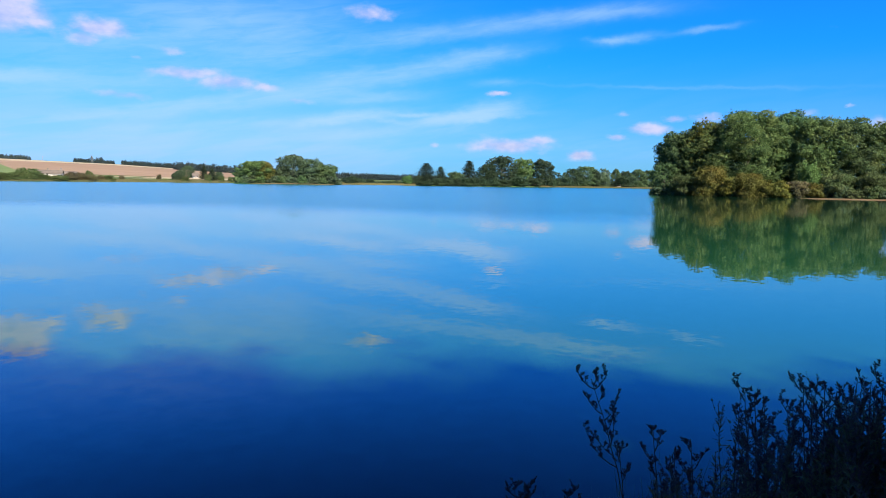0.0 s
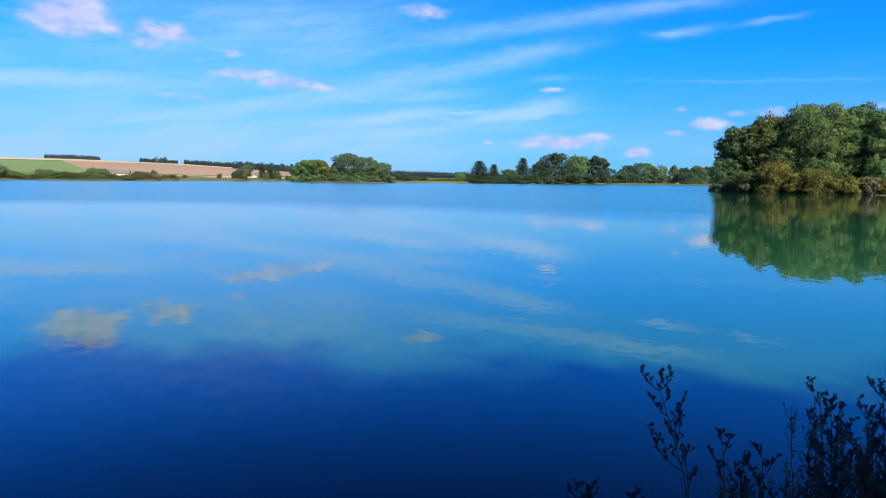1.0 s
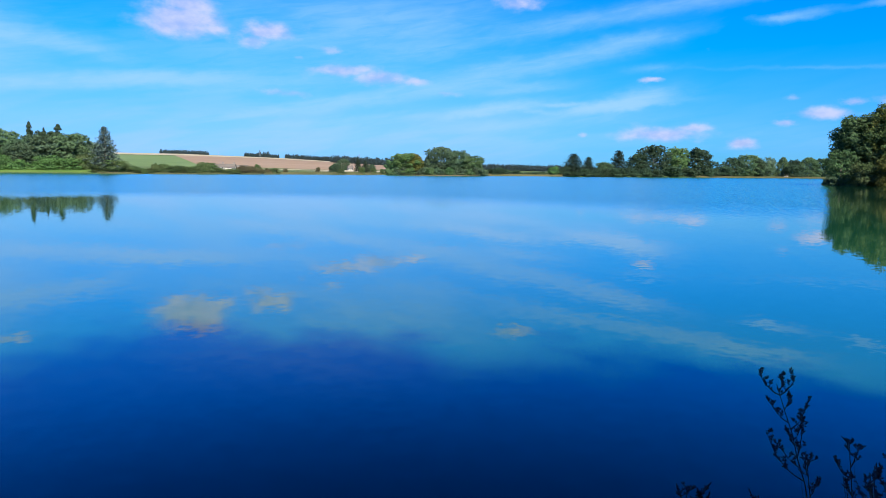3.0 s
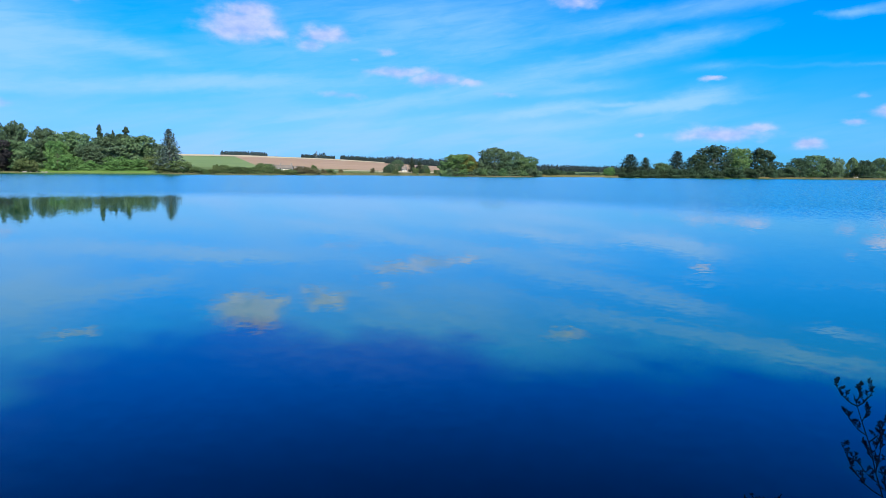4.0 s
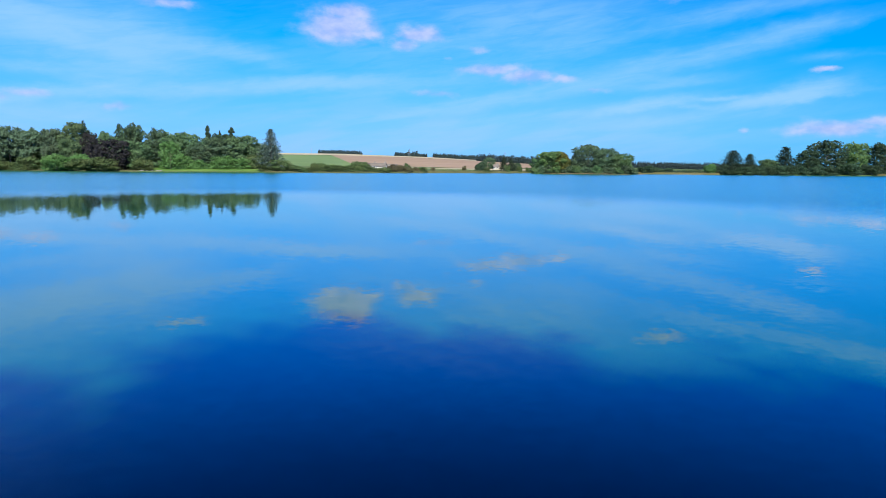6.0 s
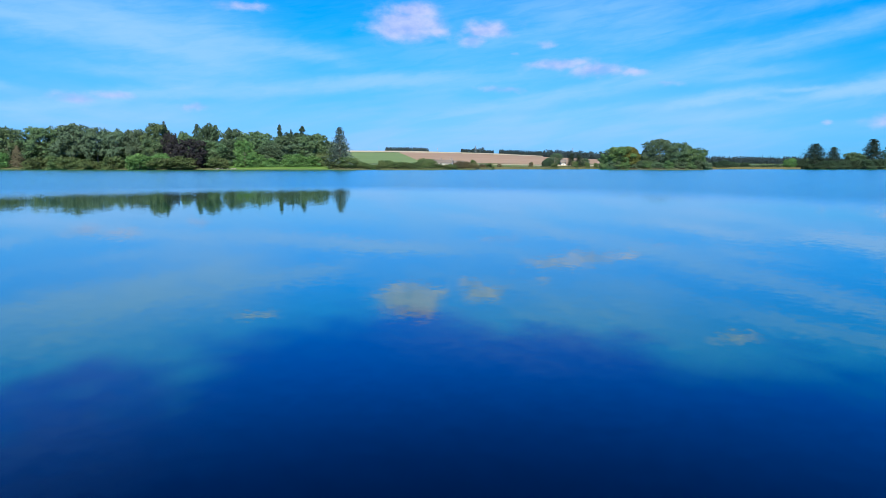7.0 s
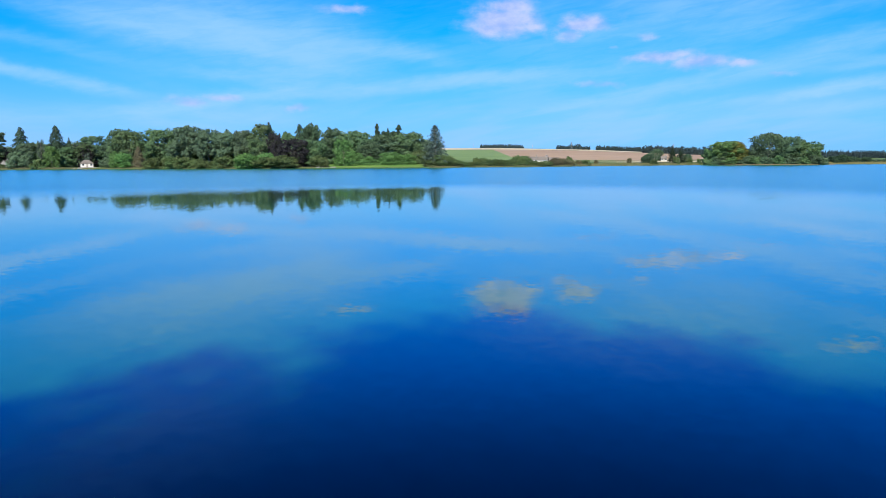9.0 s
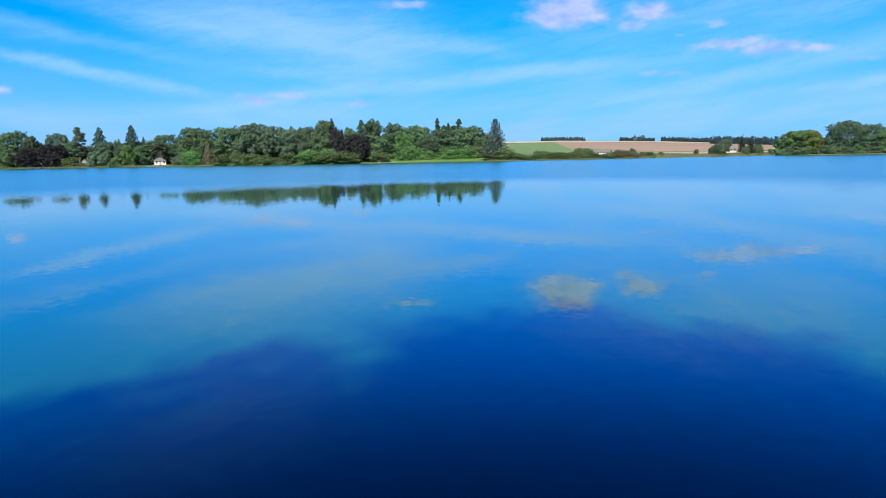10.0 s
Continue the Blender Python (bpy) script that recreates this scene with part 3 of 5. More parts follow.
def crown_of(form, rng, count, size):
    """The leaves of a crown one metre high and one metre wide, standing on z = 0."""
    if form in ("broad", "pine"):
        # an uneven crown: boughs of many sizes, some thrust out past the rest
        pine = form == "pine"
        low = 0.3 if pine else 0.05
        lean, lean_a = rng.uniform(0.0, 0.07), rng.uniform(0, 6.283)
        squat = rng.uniform(0.34, 0.5)
        lobes = [((0, 0, 0.6), (0.27, 0.27, 0.28))] if pine else [((0, 0, 0.44), (0.35, 0.35, 0.42))]
        total_lobes = 44 if pine else 58 if count < 15000 else 120
        for k in range(total_lobes):
            h = low + (0.92 - low) * (k + rng.uniform(0, 1)) / total_lobes
            wide = 0.44 * math.sqrt(max(0.03, 1 - (abs(h - (0.6 if pine else squat)) / (0.42 if pine else 0.58)) ** 2.1))
            a = k * 2.4 + rng.uniform(-0.7, 0.7)
            rr = (0.055 + 0.1 * rng.uniform(0, 1) ** 1.6) * (1.0 if total_lobes < 100 else 0.8)
            out = rng.uniform(0.72, 1.08) * (1 + 0.12 * math.sin(2 * a + lean_a))
            lobes.append(((wide * out * math.cos(a) + lean * h * math.cos(lean_a), wide * out * math.sin(a) + lean * h * math.sin(lean_a), h),
                          (rr * rng.uniform(0.8, 1.3), rr * rng.uniform(0.8, 1.3), rr * rng.uniform(0.45, 0.85))))
        for k in range(8):
            a, rr = rng.uniform(0, 6.3), rng.uniform(0.05, 0.12)
            off = rng.uniform(0.05, 0.24)
            lobes.append(((off * math.cos(a), off * math.sin(a), rng.uniform(0.8, 0.97 - 0.3 * off)), (rr, rr, rr * 0.75)))
        return lobed(rng, lobes, count, size, clump=0.021 if total_lobes < 100 else 0.017)
    if form == "cedar":
        # flat shelves of foliage on an open frame, the lower ones broad
        lobes = [((0, 0, 0.94), (0.14, 0.14, 0.035)), ((0.06, 0.0, 0.88), (0.17, 0.17, 0.03))]
        for k in range(24):
            h = 0.28 + 0.58 * (k + rng.uniform(0, 1)) / 24
            a, off = k * 2.4 + rng.uniform(-0.6, 0.6), rng.uniform(0.1, 0.36) * (1.15 - 0.5 * h)
            rr = rng.uniform(0.1, 0.2)
            lobes.append(((off * math.cos(a), off * math.sin(a), h + 0.03 * math.sin(k * 1.9)), (rr, rr, rr * rng.uniform(0.14, 0.3))))
        return lobed(rng, lobes, count, size, 0.1)
    if form == "puzzle":
        # a slim stem with rounded tufts, the topmost like a mop
        lobes = [((0, 0, 0.95), (0.1, 0.1, 0.05)), ((0.03, 0.02, 0.9), (0.17, 0.17, 0.035))]
        for k in range(26):
            h = 0.2 + 0.63 * (k + rng.uniform(0, 1)) / 26
            a, off = k * 2.4 + rng.uniform(-0.5, 0.5), (0.06 + 0.5 * (0.88 - h)) * rng.uniform(0.5, 1.25)
            rr = rng.uniform(0.08, 0.15)
            lobes.append(((off * math.cos(a), off * math.sin(a), h), (rr, rr, rr * 0.35)))
        return lobed(rng, lobes, count, size, 0.1)
    if form == "bush":
        lobes = [((0, 0, 0.35), (0.32, 0.32, 0.45))]
        for k in range(18):
            a, h = k * 2.4, rng.uniform(0.06, 0.74)
            wide = 0.38 * math.sqrt(max(0.05, 1 - (h / 0.95) ** 2))
            rr = rng.uniform(0.12, 0.19)
            lobes.append(((wide * math.cos(a), wide * math.sin(a), h), (rr, rr, rr * rng.uniform(0.7, 1.1))))
        return lobed(rng, lobes, count, size, clump=0.04)
    if form == "spire":
        z = 1 - rng.uniform(0, 1, count) ** 0.62 * 0.93
        a = rng.uniform(0, 6.283, count)
        tier = z * 17 + 0.5 * np.sin(a * 2 + 1.0)
        w = 0.56 * (1 - z) ** 0.62 * (0.78 + 0.28 * (1 - tier % 1.0)) * (0.74 + 0.3 * np.sin(a * 3 + np.floor(tier) * 2.1 + 2 * np.sin(z * 9))) + 0.012
        rad = w * rng.uniform(0.55, 1.0, count) ** 0.5
        pts = np.stack([rad * np.cos(a), rad * np.sin(a), z - 0.06 * rad], 1)
        return leaves(rng, pts, np.stack([np.cos(a), np.sin(a), np.full(count, 0.35)], 1), size)
    if form in ("larch", "fir"):
        whorls = 19 if form == "larch" else 15
        low = 0.14 if form == "larch" else 0.12
        quads = []
        for k in range(whorls):
            z = low + (0.97 - low) * (k / (whorls - 1)) ** 0.9
            f = (z - low) / (1 - low)
            reach = (0.5 * (1 - f) ** 0.85 + 0.03) * rng.uniform(0.8, 1.1) if form == "larch" else 0.48 * (1 - f) ** 0.7 + 0.05
            arms = 7 if form == "larch" else 7
            for j in range(arms):
                a = j * 6.283 / arms + k * 1.3 + rng.uniform(-0.3, 0.3)
                length = reach * rng.uniform(0.6, 1.05)
                n = max(4, int(count * (length + 0.08) / (whorls * arms * 0.36)))
                t = rng.uniform(0.1 if form == "larch" else 0.25, 1.0, n)
                spread = 0.024 if form == "larch" else 0.06
                thick = 0.012 if form == "larch" else 0.025
                droop = -0.10 if form == "larch" else -0.05
                p = np.stack([length * t * math.cos(a), length * t * math.sin(a), z + droop * t * length * 2 + rng.uniform(-1.6, 1.6, n) * thick], 1)
                p[:, :2] += rng.uniform(-1.5, 1.5, (n, 2)) * spread * (0.4 + t[:, None] * 0.6)
                quads.append(leaves(rng, p, np.tile((0.0, 0.0, 1.0), (n, 1)) + rng.normal(0, 0.4, (n, 3)), size))
        return np.concatenate(quads)
    if form == "thin":
        lobes = []
        for k in range(16):
            a, h = k * 2.4, rng.uniform(0.3, 0.93)
            rr = rng.uniform(0.08, 0.14)
            lobes.append(((0.3 * (1 - abs(h - 0.5)) * math.cos(a), 0.3 * (1 - abs(h - 0.5)) * math.sin(a), h), (rr, rr, rr)))
        return lobed(rng, lobes, count, size, 0.2)


def trunk_of(form, rng, height=1.0, girth=0.03):
    verts, faces = [], []
    top = {"broad": 0.6, "bush": 0.3, "thin": 0.9}.get(form, 0.97)
    n = 7
    path = [(0.015 * math.sin(i * 1.7), 0.015 * math.cos(i * 1.3), -0.03 + (top + 0.03) * i / (n - 1)) for i in range(n)]
    tube(verts, faces, path, [girth * (1 - 0.85 * i / (n - 1)) * (1.35 if i == 0 else 1) for i in range(n)], 7)
    limbs = 9 if form in ("broad", "thin", "bush", "pine", "cedar") else 14
    for k in range(limbs):
        z = (0.22 if form in ("broad", "thin") else 0.05 if form == "bush" else 0.3) + (top - 0.25) * k / limbs
        a = k * 2.4 + rng.uniform(-0.3, 0.3)
        long = (0.34 if form in ("broad", "bush", "pine", "cedar") else 0.3 * (1 - z)) * rng.uniform(0.7, 1.0)
        if form in ("pine", "cedar"):
            long *= 1.15 - z
        up = 0.22 if form in ("broad", "thin", "bush") else 0.03
        pts = [(long * u * math.cos(a + 0.3 * u), long * u * math.sin(a + 0.3 * u), z + up * u ** 0.8) for u in (0, 0.35, 0.7, 1)]
        tube(verts, faces, pts, [girth * 0.4, girth * 0.28, girth * 0.16, girth * 0.05], 5)
    return verts, faces


FORMS = {"isle": "broad", "isle_dark": "broad", "broad": "broad", "dark": "broad", "shade": "broad", "copper": "broad", "lime": "broad", "gold": "broad", "bush": "bush", "scrub": "bush", "limebush": "bush", "willow": "bush", "autumn": "bush",
         "spire": "spire", "brown": "spire", "larch": "larch", "cedar": "cedar", "pine": "pine", "fir": "fir", "puzzle": "puzzle", "birch": "thin"}
LEAF_OF = {"limebush": "lime", "scrub": "shade", "cedar": "pine", "fir": "spire", "puzzle": "spire"}
NAMES = {"scrub": "bush", "bush": "bush", "limebush": "bush", "willow": "willow_bush", "autumn": "bush", "spire": "conifer", "brown": "conifer", "larch": "fir_tree", "cedar": "cedar_tree", "pine": "pine_tree",
         "fir": "conifer", "puzzle": "conifer", "birch": "birch_tree"}
LABELS = {
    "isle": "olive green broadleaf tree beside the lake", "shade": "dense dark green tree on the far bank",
    "scrub": "dark green shrub on the far bank",
    "broad": "tall rounded green broadleaf tree by the lake", "dark": "dense dark green broadleaf tree in the wood", "copper": "dark purple copper beech in the lakeside wood",
    "lime": "bright yellow-green broadleaf tree near the water", "gold": "rounded tree with leaves turning yellow", "bush": "green shrub at the water's edge",
    "limebush": "light green leafy bush beside the lawn", "willow": "round grey-green willow by the shore", "autumn": "rusty brown hedge bush above the shore",
    "spire": "narrow dark spire-shaped conifer above the wood", "brown": "small bronze-brown conical conifer on the shore", "larch": "tall blue-grey fir with open drooping branches",
    "cedar": "cedar with flat tiers and bare trunk", "pine": "pine with layered dark green needles", "fir": "dark bushy conifer on the far bank",
    "puzzle": "dark slender conifer with a tufted top", "birch": "thin grey-green tree with sparse leaves",
}
CATEGORY = {"bush": "bush", "willow_bush": "bush"}
SPREAD = {"broad": 1.45, "dark": 1.5, "copper": 1.35, "lime": 1.05, "gold": 1.15, "bush": 1.4, "spire": 2.3, "larch": 1.7, "cedar": 1.5, "pine": 1.4, "puzzle": 1.5}
STOCK = {}


def stock(kind):
    """Five meshes of each kind, shared by all trees of that kind."""
    if kind not in STOCK:
        form, rng = FORMS[kind], np.random.default_rng(len(STOCK) * 31 + 5)
        mat = LEAF[LEAF_OF.get(kind, kind)]
        count = {"broad": 8500, "bush": 4600, "spire": 5000, "larch": 4200, "thin": 1600, "pine": 8000, "puzzle": 4200}.get(form, 4000)
        size = {"broad": 0.0255, "bush": 0.033, "spire": 0.022, "larch": 0.02, "thin": 0.024, "cedar": 0.026, "puzzle": 0.03, "pine": 0.024}.get(form, 0.026)
        STOCK[kind] = []
        for k in range(5):
            crown = quads_mesh(kind + "_crown", crown_of(form, rng, count, size), mat)
            STOCK[kind].append((crown, mesh_of(kind + "_trunk", *trunk_of(form, rng), BARK, True)))
    return STOCK[kind]


tree_rng = random.Random(7)


def plant_tree(kind, az, d, height, wide, group):
    crown, trunk = stock(kind)[tree_rng.randrange(5)]
    broad_by = wide * (SPREAD.get(kind, 1.25) if "wood" in group or kind in ("bush", "scrub") else 1.6 if kind == "fir" else 1.3 if "bank" in group else 1.15)
    if FORMS[kind] == "bush":
        height *= 1.15
    if FORMS[kind] == "broad":
        broad_by = min(broad_by, 1.15 * height)
    name = NAMES.get(kind, "broadleaf_tree")
    base = new(name)
    base.empty_display_size = 0.5
    base.matrix_world = Matrix.LocRotScale(at(az, d, max(0.15, ground_height(az, d)) - 0.1), Euler((0, 0, tree_rng.uniform(0, 6.28))), (broad_by, broad_by, height))
    part("trunk", trunk, base)
    part("crown", crown, base)
    tagged(base, LABELS[kind], CATEGORY.get(name, "tree"), group)
    return base


def grove(group, *rows):
    """Trees and bushes as (kind, bearing, distance, height, width); a long low thicket becomes several bushes."""
    for kind, az, d, height, wide in rows:
        many = max(1, round(wide / (1.25 * height))) if FORMS[kind] == "bush" else 1
        step = math.degrees(wide / d) / many
        for k in range(many):
            tall = height * (1.0 if k == many // 2 else tree_rng.uniform(0.72, 1.0))
            plant_tree(kind, az + step * (k - (many - 1) / 2), d + tree_rng.uniform(-1, 1) * (many > 1), tall, wide / many * (1.15 if many > 1 else 1.0), group)


grove("trees of the far wood",
      ("broad", 74.9, 519, 23.1, 15.3), ("dark", 73.8, 515, 20.3, 9.3), ("copper", 74.1, 498, 12.5, 13.0), ("copper", 72.6, 493, 14.4, 16.8), ("pine", 72.2, 512, 21.3, 10.7),
      ("cedar", 70.8, 482, 24.9, 9.2), ("spire", 69.4, 486, 24.4, 6.6), ("willow", 69.6, 454, 10.1, 10.4), ("spire", 67.2, 469, 24.8, 6.5),
      ("lime", 67.6, 442, 12.4, 7.4), ("birch", 68.2, 471, 16.3, 5.8), ("spire", 66.4, 482, 18.1, 2.8), ("copper", 65.5, 456, 14.5, 9.6),
      ("dark", 64.8, 472, 19.4, 16.7), ("broad", 68.9, 502, 15.8, 8.3), ("dark", 68.3, 507, 14.5, 11.3), ("birch", 65.3, 443, 8.1, 3.1))
grove("trees of the far wood",
      ("dark", 63.0, 445, 23.0, 10.2), ("broad", 62.3, 428, 21.0, 13.5), ("brown", 61.8, 403, 11.5, 6.5), ("willow", 63.9, 417, 6.6, 6.4),
      ("limebush", 62.9, 405, 7.5, 7.0), ("limebush", 63.3, 409, 9.0, 6.5), ("bush", 60.4, 388, 6.1, 12.1), ("bush", 58.9, 379, 6.3, 12.5), ("broad", 60.4, 425, 22.0, 14.8),
      ("broad", 58.7, 424, 22.6, 12.9), ("copper", 70.9, 505, 13.8, 15.2), ("broad", 66.5, 454, 12.3, 11.5), ("bush", 68.4, 443, 5.5, 6.4),
      ("bush", 71.4, 476, 6.4, 7.1), ("dark", 74.2, 523, 14.5, 13.6), ("bush", 75.3, 514, 10.4, 5.9))
grove("trees of the far wood",
      ("pine", 58.2, 399, 22.3, 12.2), ("pine", 56.7, 386, 20.1, 11.0), ("pine", 55.3, 380, 19.2, 11.4), ("pine", 54.2, 375, 19.4, 8.9),
      ("broad", 52.5, 374, 21.9, 13.4), ("spire", 52.0, 386, 23.9, 4.1), ("copper", 51.6, 350, 17.2, 6.6), ("broad", 50.6, 375, 17.9, 7.0),
      ("copper", 50.1, 337, 13.9, 10.4), ("spire", 49.6, 380, 22.5, 5.8), ("dark", 48.7, 375, 22.5, 8.6), ("broad", 48.6, 341, 12.9, 14.8),
      ("bush", 48.1, 330, 6.0, 6.3), ("dark", 46.9, 373, 20.0, 8.4), ("lime", 46.1, 339, 13.6, 9.5), ("broad", 45.2, 370, 18.7, 12.6))
grove("trees of the far wood",
      ("puzzle", 43.3, 375, 22.7, 4.6), ("puzzle", 42.4, 377, 20.1, 2.9), ("puzzle", 41.5, 375, 21.9, 6.9), ("dark", 43.0, 363, 16.7, 13.9),
      ("broad", 40.8, 361, 17.4, 17.7), ("limebush", 44.7, 341, 6.6, 13.1), ("limebush", 41.6, 343, 7.1, 17.4), ("bush", 39.9, 345, 8.4, 8.5),
      ("larch", 38.5, 329, 19.8, 11.5), ("bush", 38.9, 329, 4.1, 6.7), ("bush", 37.8, 328, 5.8, 7.6), ("bush", 51.0, 328, 6.3, 9.7),
      ("bush", 58.2, 374, 5.2, 10.5), ("limebush", 53.2, 342, 7.6, 16.3), ("bush", 56.8, 365, 4.5, 11.3), ("bush", 55.2, 356, 6.1, 12.1))
grove("trees of the far wood",
      ("bush", 52.3, 337, 5.2, 9.5), ("dark", 57.2, 404, 13.4, 12.5), ("dark", 55.0, 390, 11.8, 12.3), ("broad", 52.8, 356, 13.8, 9.5),
      ("dark", 43.9, 353, 11.8, 10.6), ("broad", 48.7, 345, 9.3, 7.5))
grove("hedge along the far shore",
      ("bush", 37.2, 328, 4.3, 3.2), ("bush", 36.6, 328, 3.4, 4.9), ("bush", 35.7, 330, 2.5, 5.3), ("bush", 35.1, 333, 4.5, 2.4),
      ("bush", 34.8, 334, 3.8, 2.8), ("bush", 34.4, 334, 4.4, 3.8), ("bush", 33.7, 334, 3.5, 4.6), ("bush", 33.0, 336, 3.4, 5.4),
      ("bush", 32.3, 338, 3.4, 4.7), ("bush", 31.8, 341, 5.4, 3.7), ("bush", 31.2, 341, 5.2, 4.9), ("bush", 30.8, 342, 4.4, 3.4),
      ("bush", 30.0, 342, 2.7, 5.4), ("bush", 29.3, 346, 2.7, 4.7), ("autumn", 28.6, 351, 4.4, 5.2), ("autumn", 27.6, 355, 3.7, 7.9))
grove("hedge along the far shore",
      ("bush", 27.4, 357, 4.8, 2.5), ("autumn", 26.6, 360, 2.9, 3.0), ("bush", 26.1, 363, 2.8, 4.3), ("autumn", 25.2, 394, 2.5, 2.6),
      ("autumn", 22.6, 436, 3.3, 2.7))
grove("trees by the field",
      ("scrub", 21.3, 392, 4.6, 4.6), ("dark", 21.1, 424, 5.8, 6.1), ("dark", 20.5, 505, 8.5, 9.8), ("fir", 19.3, 468, 9.4, 4.4),
      ("fir", 18.7, 445, 7.8, 4.6), ("dark", 18.2, 450, 6.0, 6.0), ("bush", 19.0, 406, 4.3, 3.0), ("bush", 20.7, 388, 3.0, 3.3), ("bush", 18.0, 419, 4.0, 2.6),
      ("bush", 17.3, 427, 3.6, 2.1), ("bush", 16.8, 432, 3.7, 3.3))
grove("shrubs and trees across the lake",
      ("scrub", 8.0, 446, 4.4, 7.0), ("scrub", 6.9, 445, 4.0, 7.5), ("scrub", 6.1, 446, 3.6, 5.0),
      ("scrub", 7.6, 444, 5.0, 7.2), ("lime", 3.0, 444, 6.0, 7.1), ("scrub", 2.2, 446, 5.7, 6.8), ("fir", 1.4, 465, 14.3, 12.8),
      ("fir", 0.2, 475, 12.5, 7.9), ("broad", -1.0, 480, 9.6, 12.2), ("scrub", 1.5, 442, 3.4, 8.5), ("scrub", 0.5, 448, 5.1, 6.8))
grove("shrubs and trees across the lake",
      ("scrub", -0.5, 456, 5.1, 6.0), ("scrub", -0.1, 452, 4.4, 6.0), ("scrub", -1.8, 466, 6.0, 8.0))
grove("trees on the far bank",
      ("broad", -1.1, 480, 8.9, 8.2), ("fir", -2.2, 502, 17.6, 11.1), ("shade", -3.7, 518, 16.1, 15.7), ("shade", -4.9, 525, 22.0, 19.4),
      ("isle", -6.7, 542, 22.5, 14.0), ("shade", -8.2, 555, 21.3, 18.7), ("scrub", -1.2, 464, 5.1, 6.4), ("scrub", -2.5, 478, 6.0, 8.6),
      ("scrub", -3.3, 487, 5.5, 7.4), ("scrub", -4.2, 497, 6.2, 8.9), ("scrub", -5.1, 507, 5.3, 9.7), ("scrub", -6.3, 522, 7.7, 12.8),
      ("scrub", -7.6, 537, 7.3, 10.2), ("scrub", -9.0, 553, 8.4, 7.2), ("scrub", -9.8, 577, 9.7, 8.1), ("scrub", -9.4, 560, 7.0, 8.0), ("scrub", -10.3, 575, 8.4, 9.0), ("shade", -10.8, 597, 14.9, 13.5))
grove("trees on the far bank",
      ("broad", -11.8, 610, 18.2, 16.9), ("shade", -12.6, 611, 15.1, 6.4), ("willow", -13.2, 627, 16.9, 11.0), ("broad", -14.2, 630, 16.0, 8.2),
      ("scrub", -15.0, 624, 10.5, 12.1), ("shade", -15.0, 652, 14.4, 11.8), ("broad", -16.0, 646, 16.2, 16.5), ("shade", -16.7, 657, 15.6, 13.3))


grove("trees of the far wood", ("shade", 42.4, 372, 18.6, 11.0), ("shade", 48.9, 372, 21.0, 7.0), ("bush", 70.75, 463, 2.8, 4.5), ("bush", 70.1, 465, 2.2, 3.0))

# the wood's inner trees, standing behind those on its edge
fill_rng = random.Random(21)
for k in range(44):
    fill_az = 39.8 + 36.0 * k / 43 + fill_rng.uniform(-0.3, 0.3)
    plant_tree(fill_rng.choice(("dark", "broad", "dark", "pine")), fill_az, shore_at(fill_az) + fill_rng.uniform(34, 62),
               fill_rng.uniform(12.5, 15.5), fill_rng.uniform(9, 12), "trees of the far wood")


def island_tree(kind, az, d, height, wide, seed, count, size, group, form=None, depth=None, label=""):
    """A tree or shrub of the island, built leaf spray by leaf spray."""
    rng = np.random.default_rng(seed)
    form = form or FORMS[kind]
    name = NAMES.get(kind, "broadleaf_tree")
    base = new(name)
    q = crown_of(form, rng, int(count * 1.55), size) * np.array((wide, depth or wide, height))
    # undo the stretch of the sprays about their centres
    mid = q.mean(1, keepdims=True)
    q = mid + (q - mid) / np.array((wide, depth or wide, height)) * 6.2
    base.location = at(az, d, -0.15 if form == "bush" else 0.2)
    base.rotation_euler = (0, 0, radians(az))
    part("crown", quads_mesh("crown", q, LEAF[LEAF_OF.get(kind, kind)]), base)
    v, f = trunk_of(form, rng)
    part("trunk", mesh_of("trunk", [Vector((p.x * wide * 0.6, p.y * wide * 0.6, p.z * height)) for p in map(Vector, v)], f, BARK, True), base)
    return tagged(base, label if label else LABELS[kind] if kind not in ("broad", "dark", "isle", "isle_dark") else "massive leafy tree on the wooded island", CATEGORY.get(name, "tree"), group)


ISLE = "trees of the island"
island_tree("isle_dark", -19.5, 192, 17.3, 16.2, 11, 24480, 0.036, ISLE)
island_tree("isle_dark", -18.9, 198, 15.5, 13.0, 12, 19040, 0.036, ISLE)
island_tree("gold", -20.7, 189, 19.0, 10.1, 13, 6800, 0.036, ISLE)
island_tree("isle", -21.6, 190, 18.8, 16.8, 14, 27200, 0.036, ISLE)
island_tree("isle", -24.0, 192, 22.3, 22.4, 15, 38080, 0.034, ISLE)
island_tree("isle_dark", -26.9, 196, 22.0, 16.8, 16, 27200, 0.036, ISLE)
island_tree("isle_dark", -25.5, 199, 20.5, 14.0, 22, 20000, 0.036, ISLE)
island_tree("isle", -28.4, 192, 20.0, 15.7, 17, 24480, 0.036, ISLE)
island_tree("isle_dark", -30.8, 197, 20.0, 17.9, 18, 27200, 0.036, ISLE)
island_tree("isle", -33.2, 200, 19.0, 19.0, 19, 24480, 0.036, ISLE)
island_tree("isle_dark", -36.5, 205, 17.0, 20.2, 20, 19040, 0.036, ISLE)
SHRUBS = "shrubs along the island's edge"
island_tree("isle_dark", -18.0, 185, 8.5, 7.4, 31, 3900, 0.03, SHRUBS)
island_tree("bush", -19.6, 180, 6.0, 7.5, 32, 3900, 0.03, SHRUBS)
island_tree("gold", -21.4, 178, 9.2, 8.5, 33, 6300, 0.03, SHRUBS, "bush")
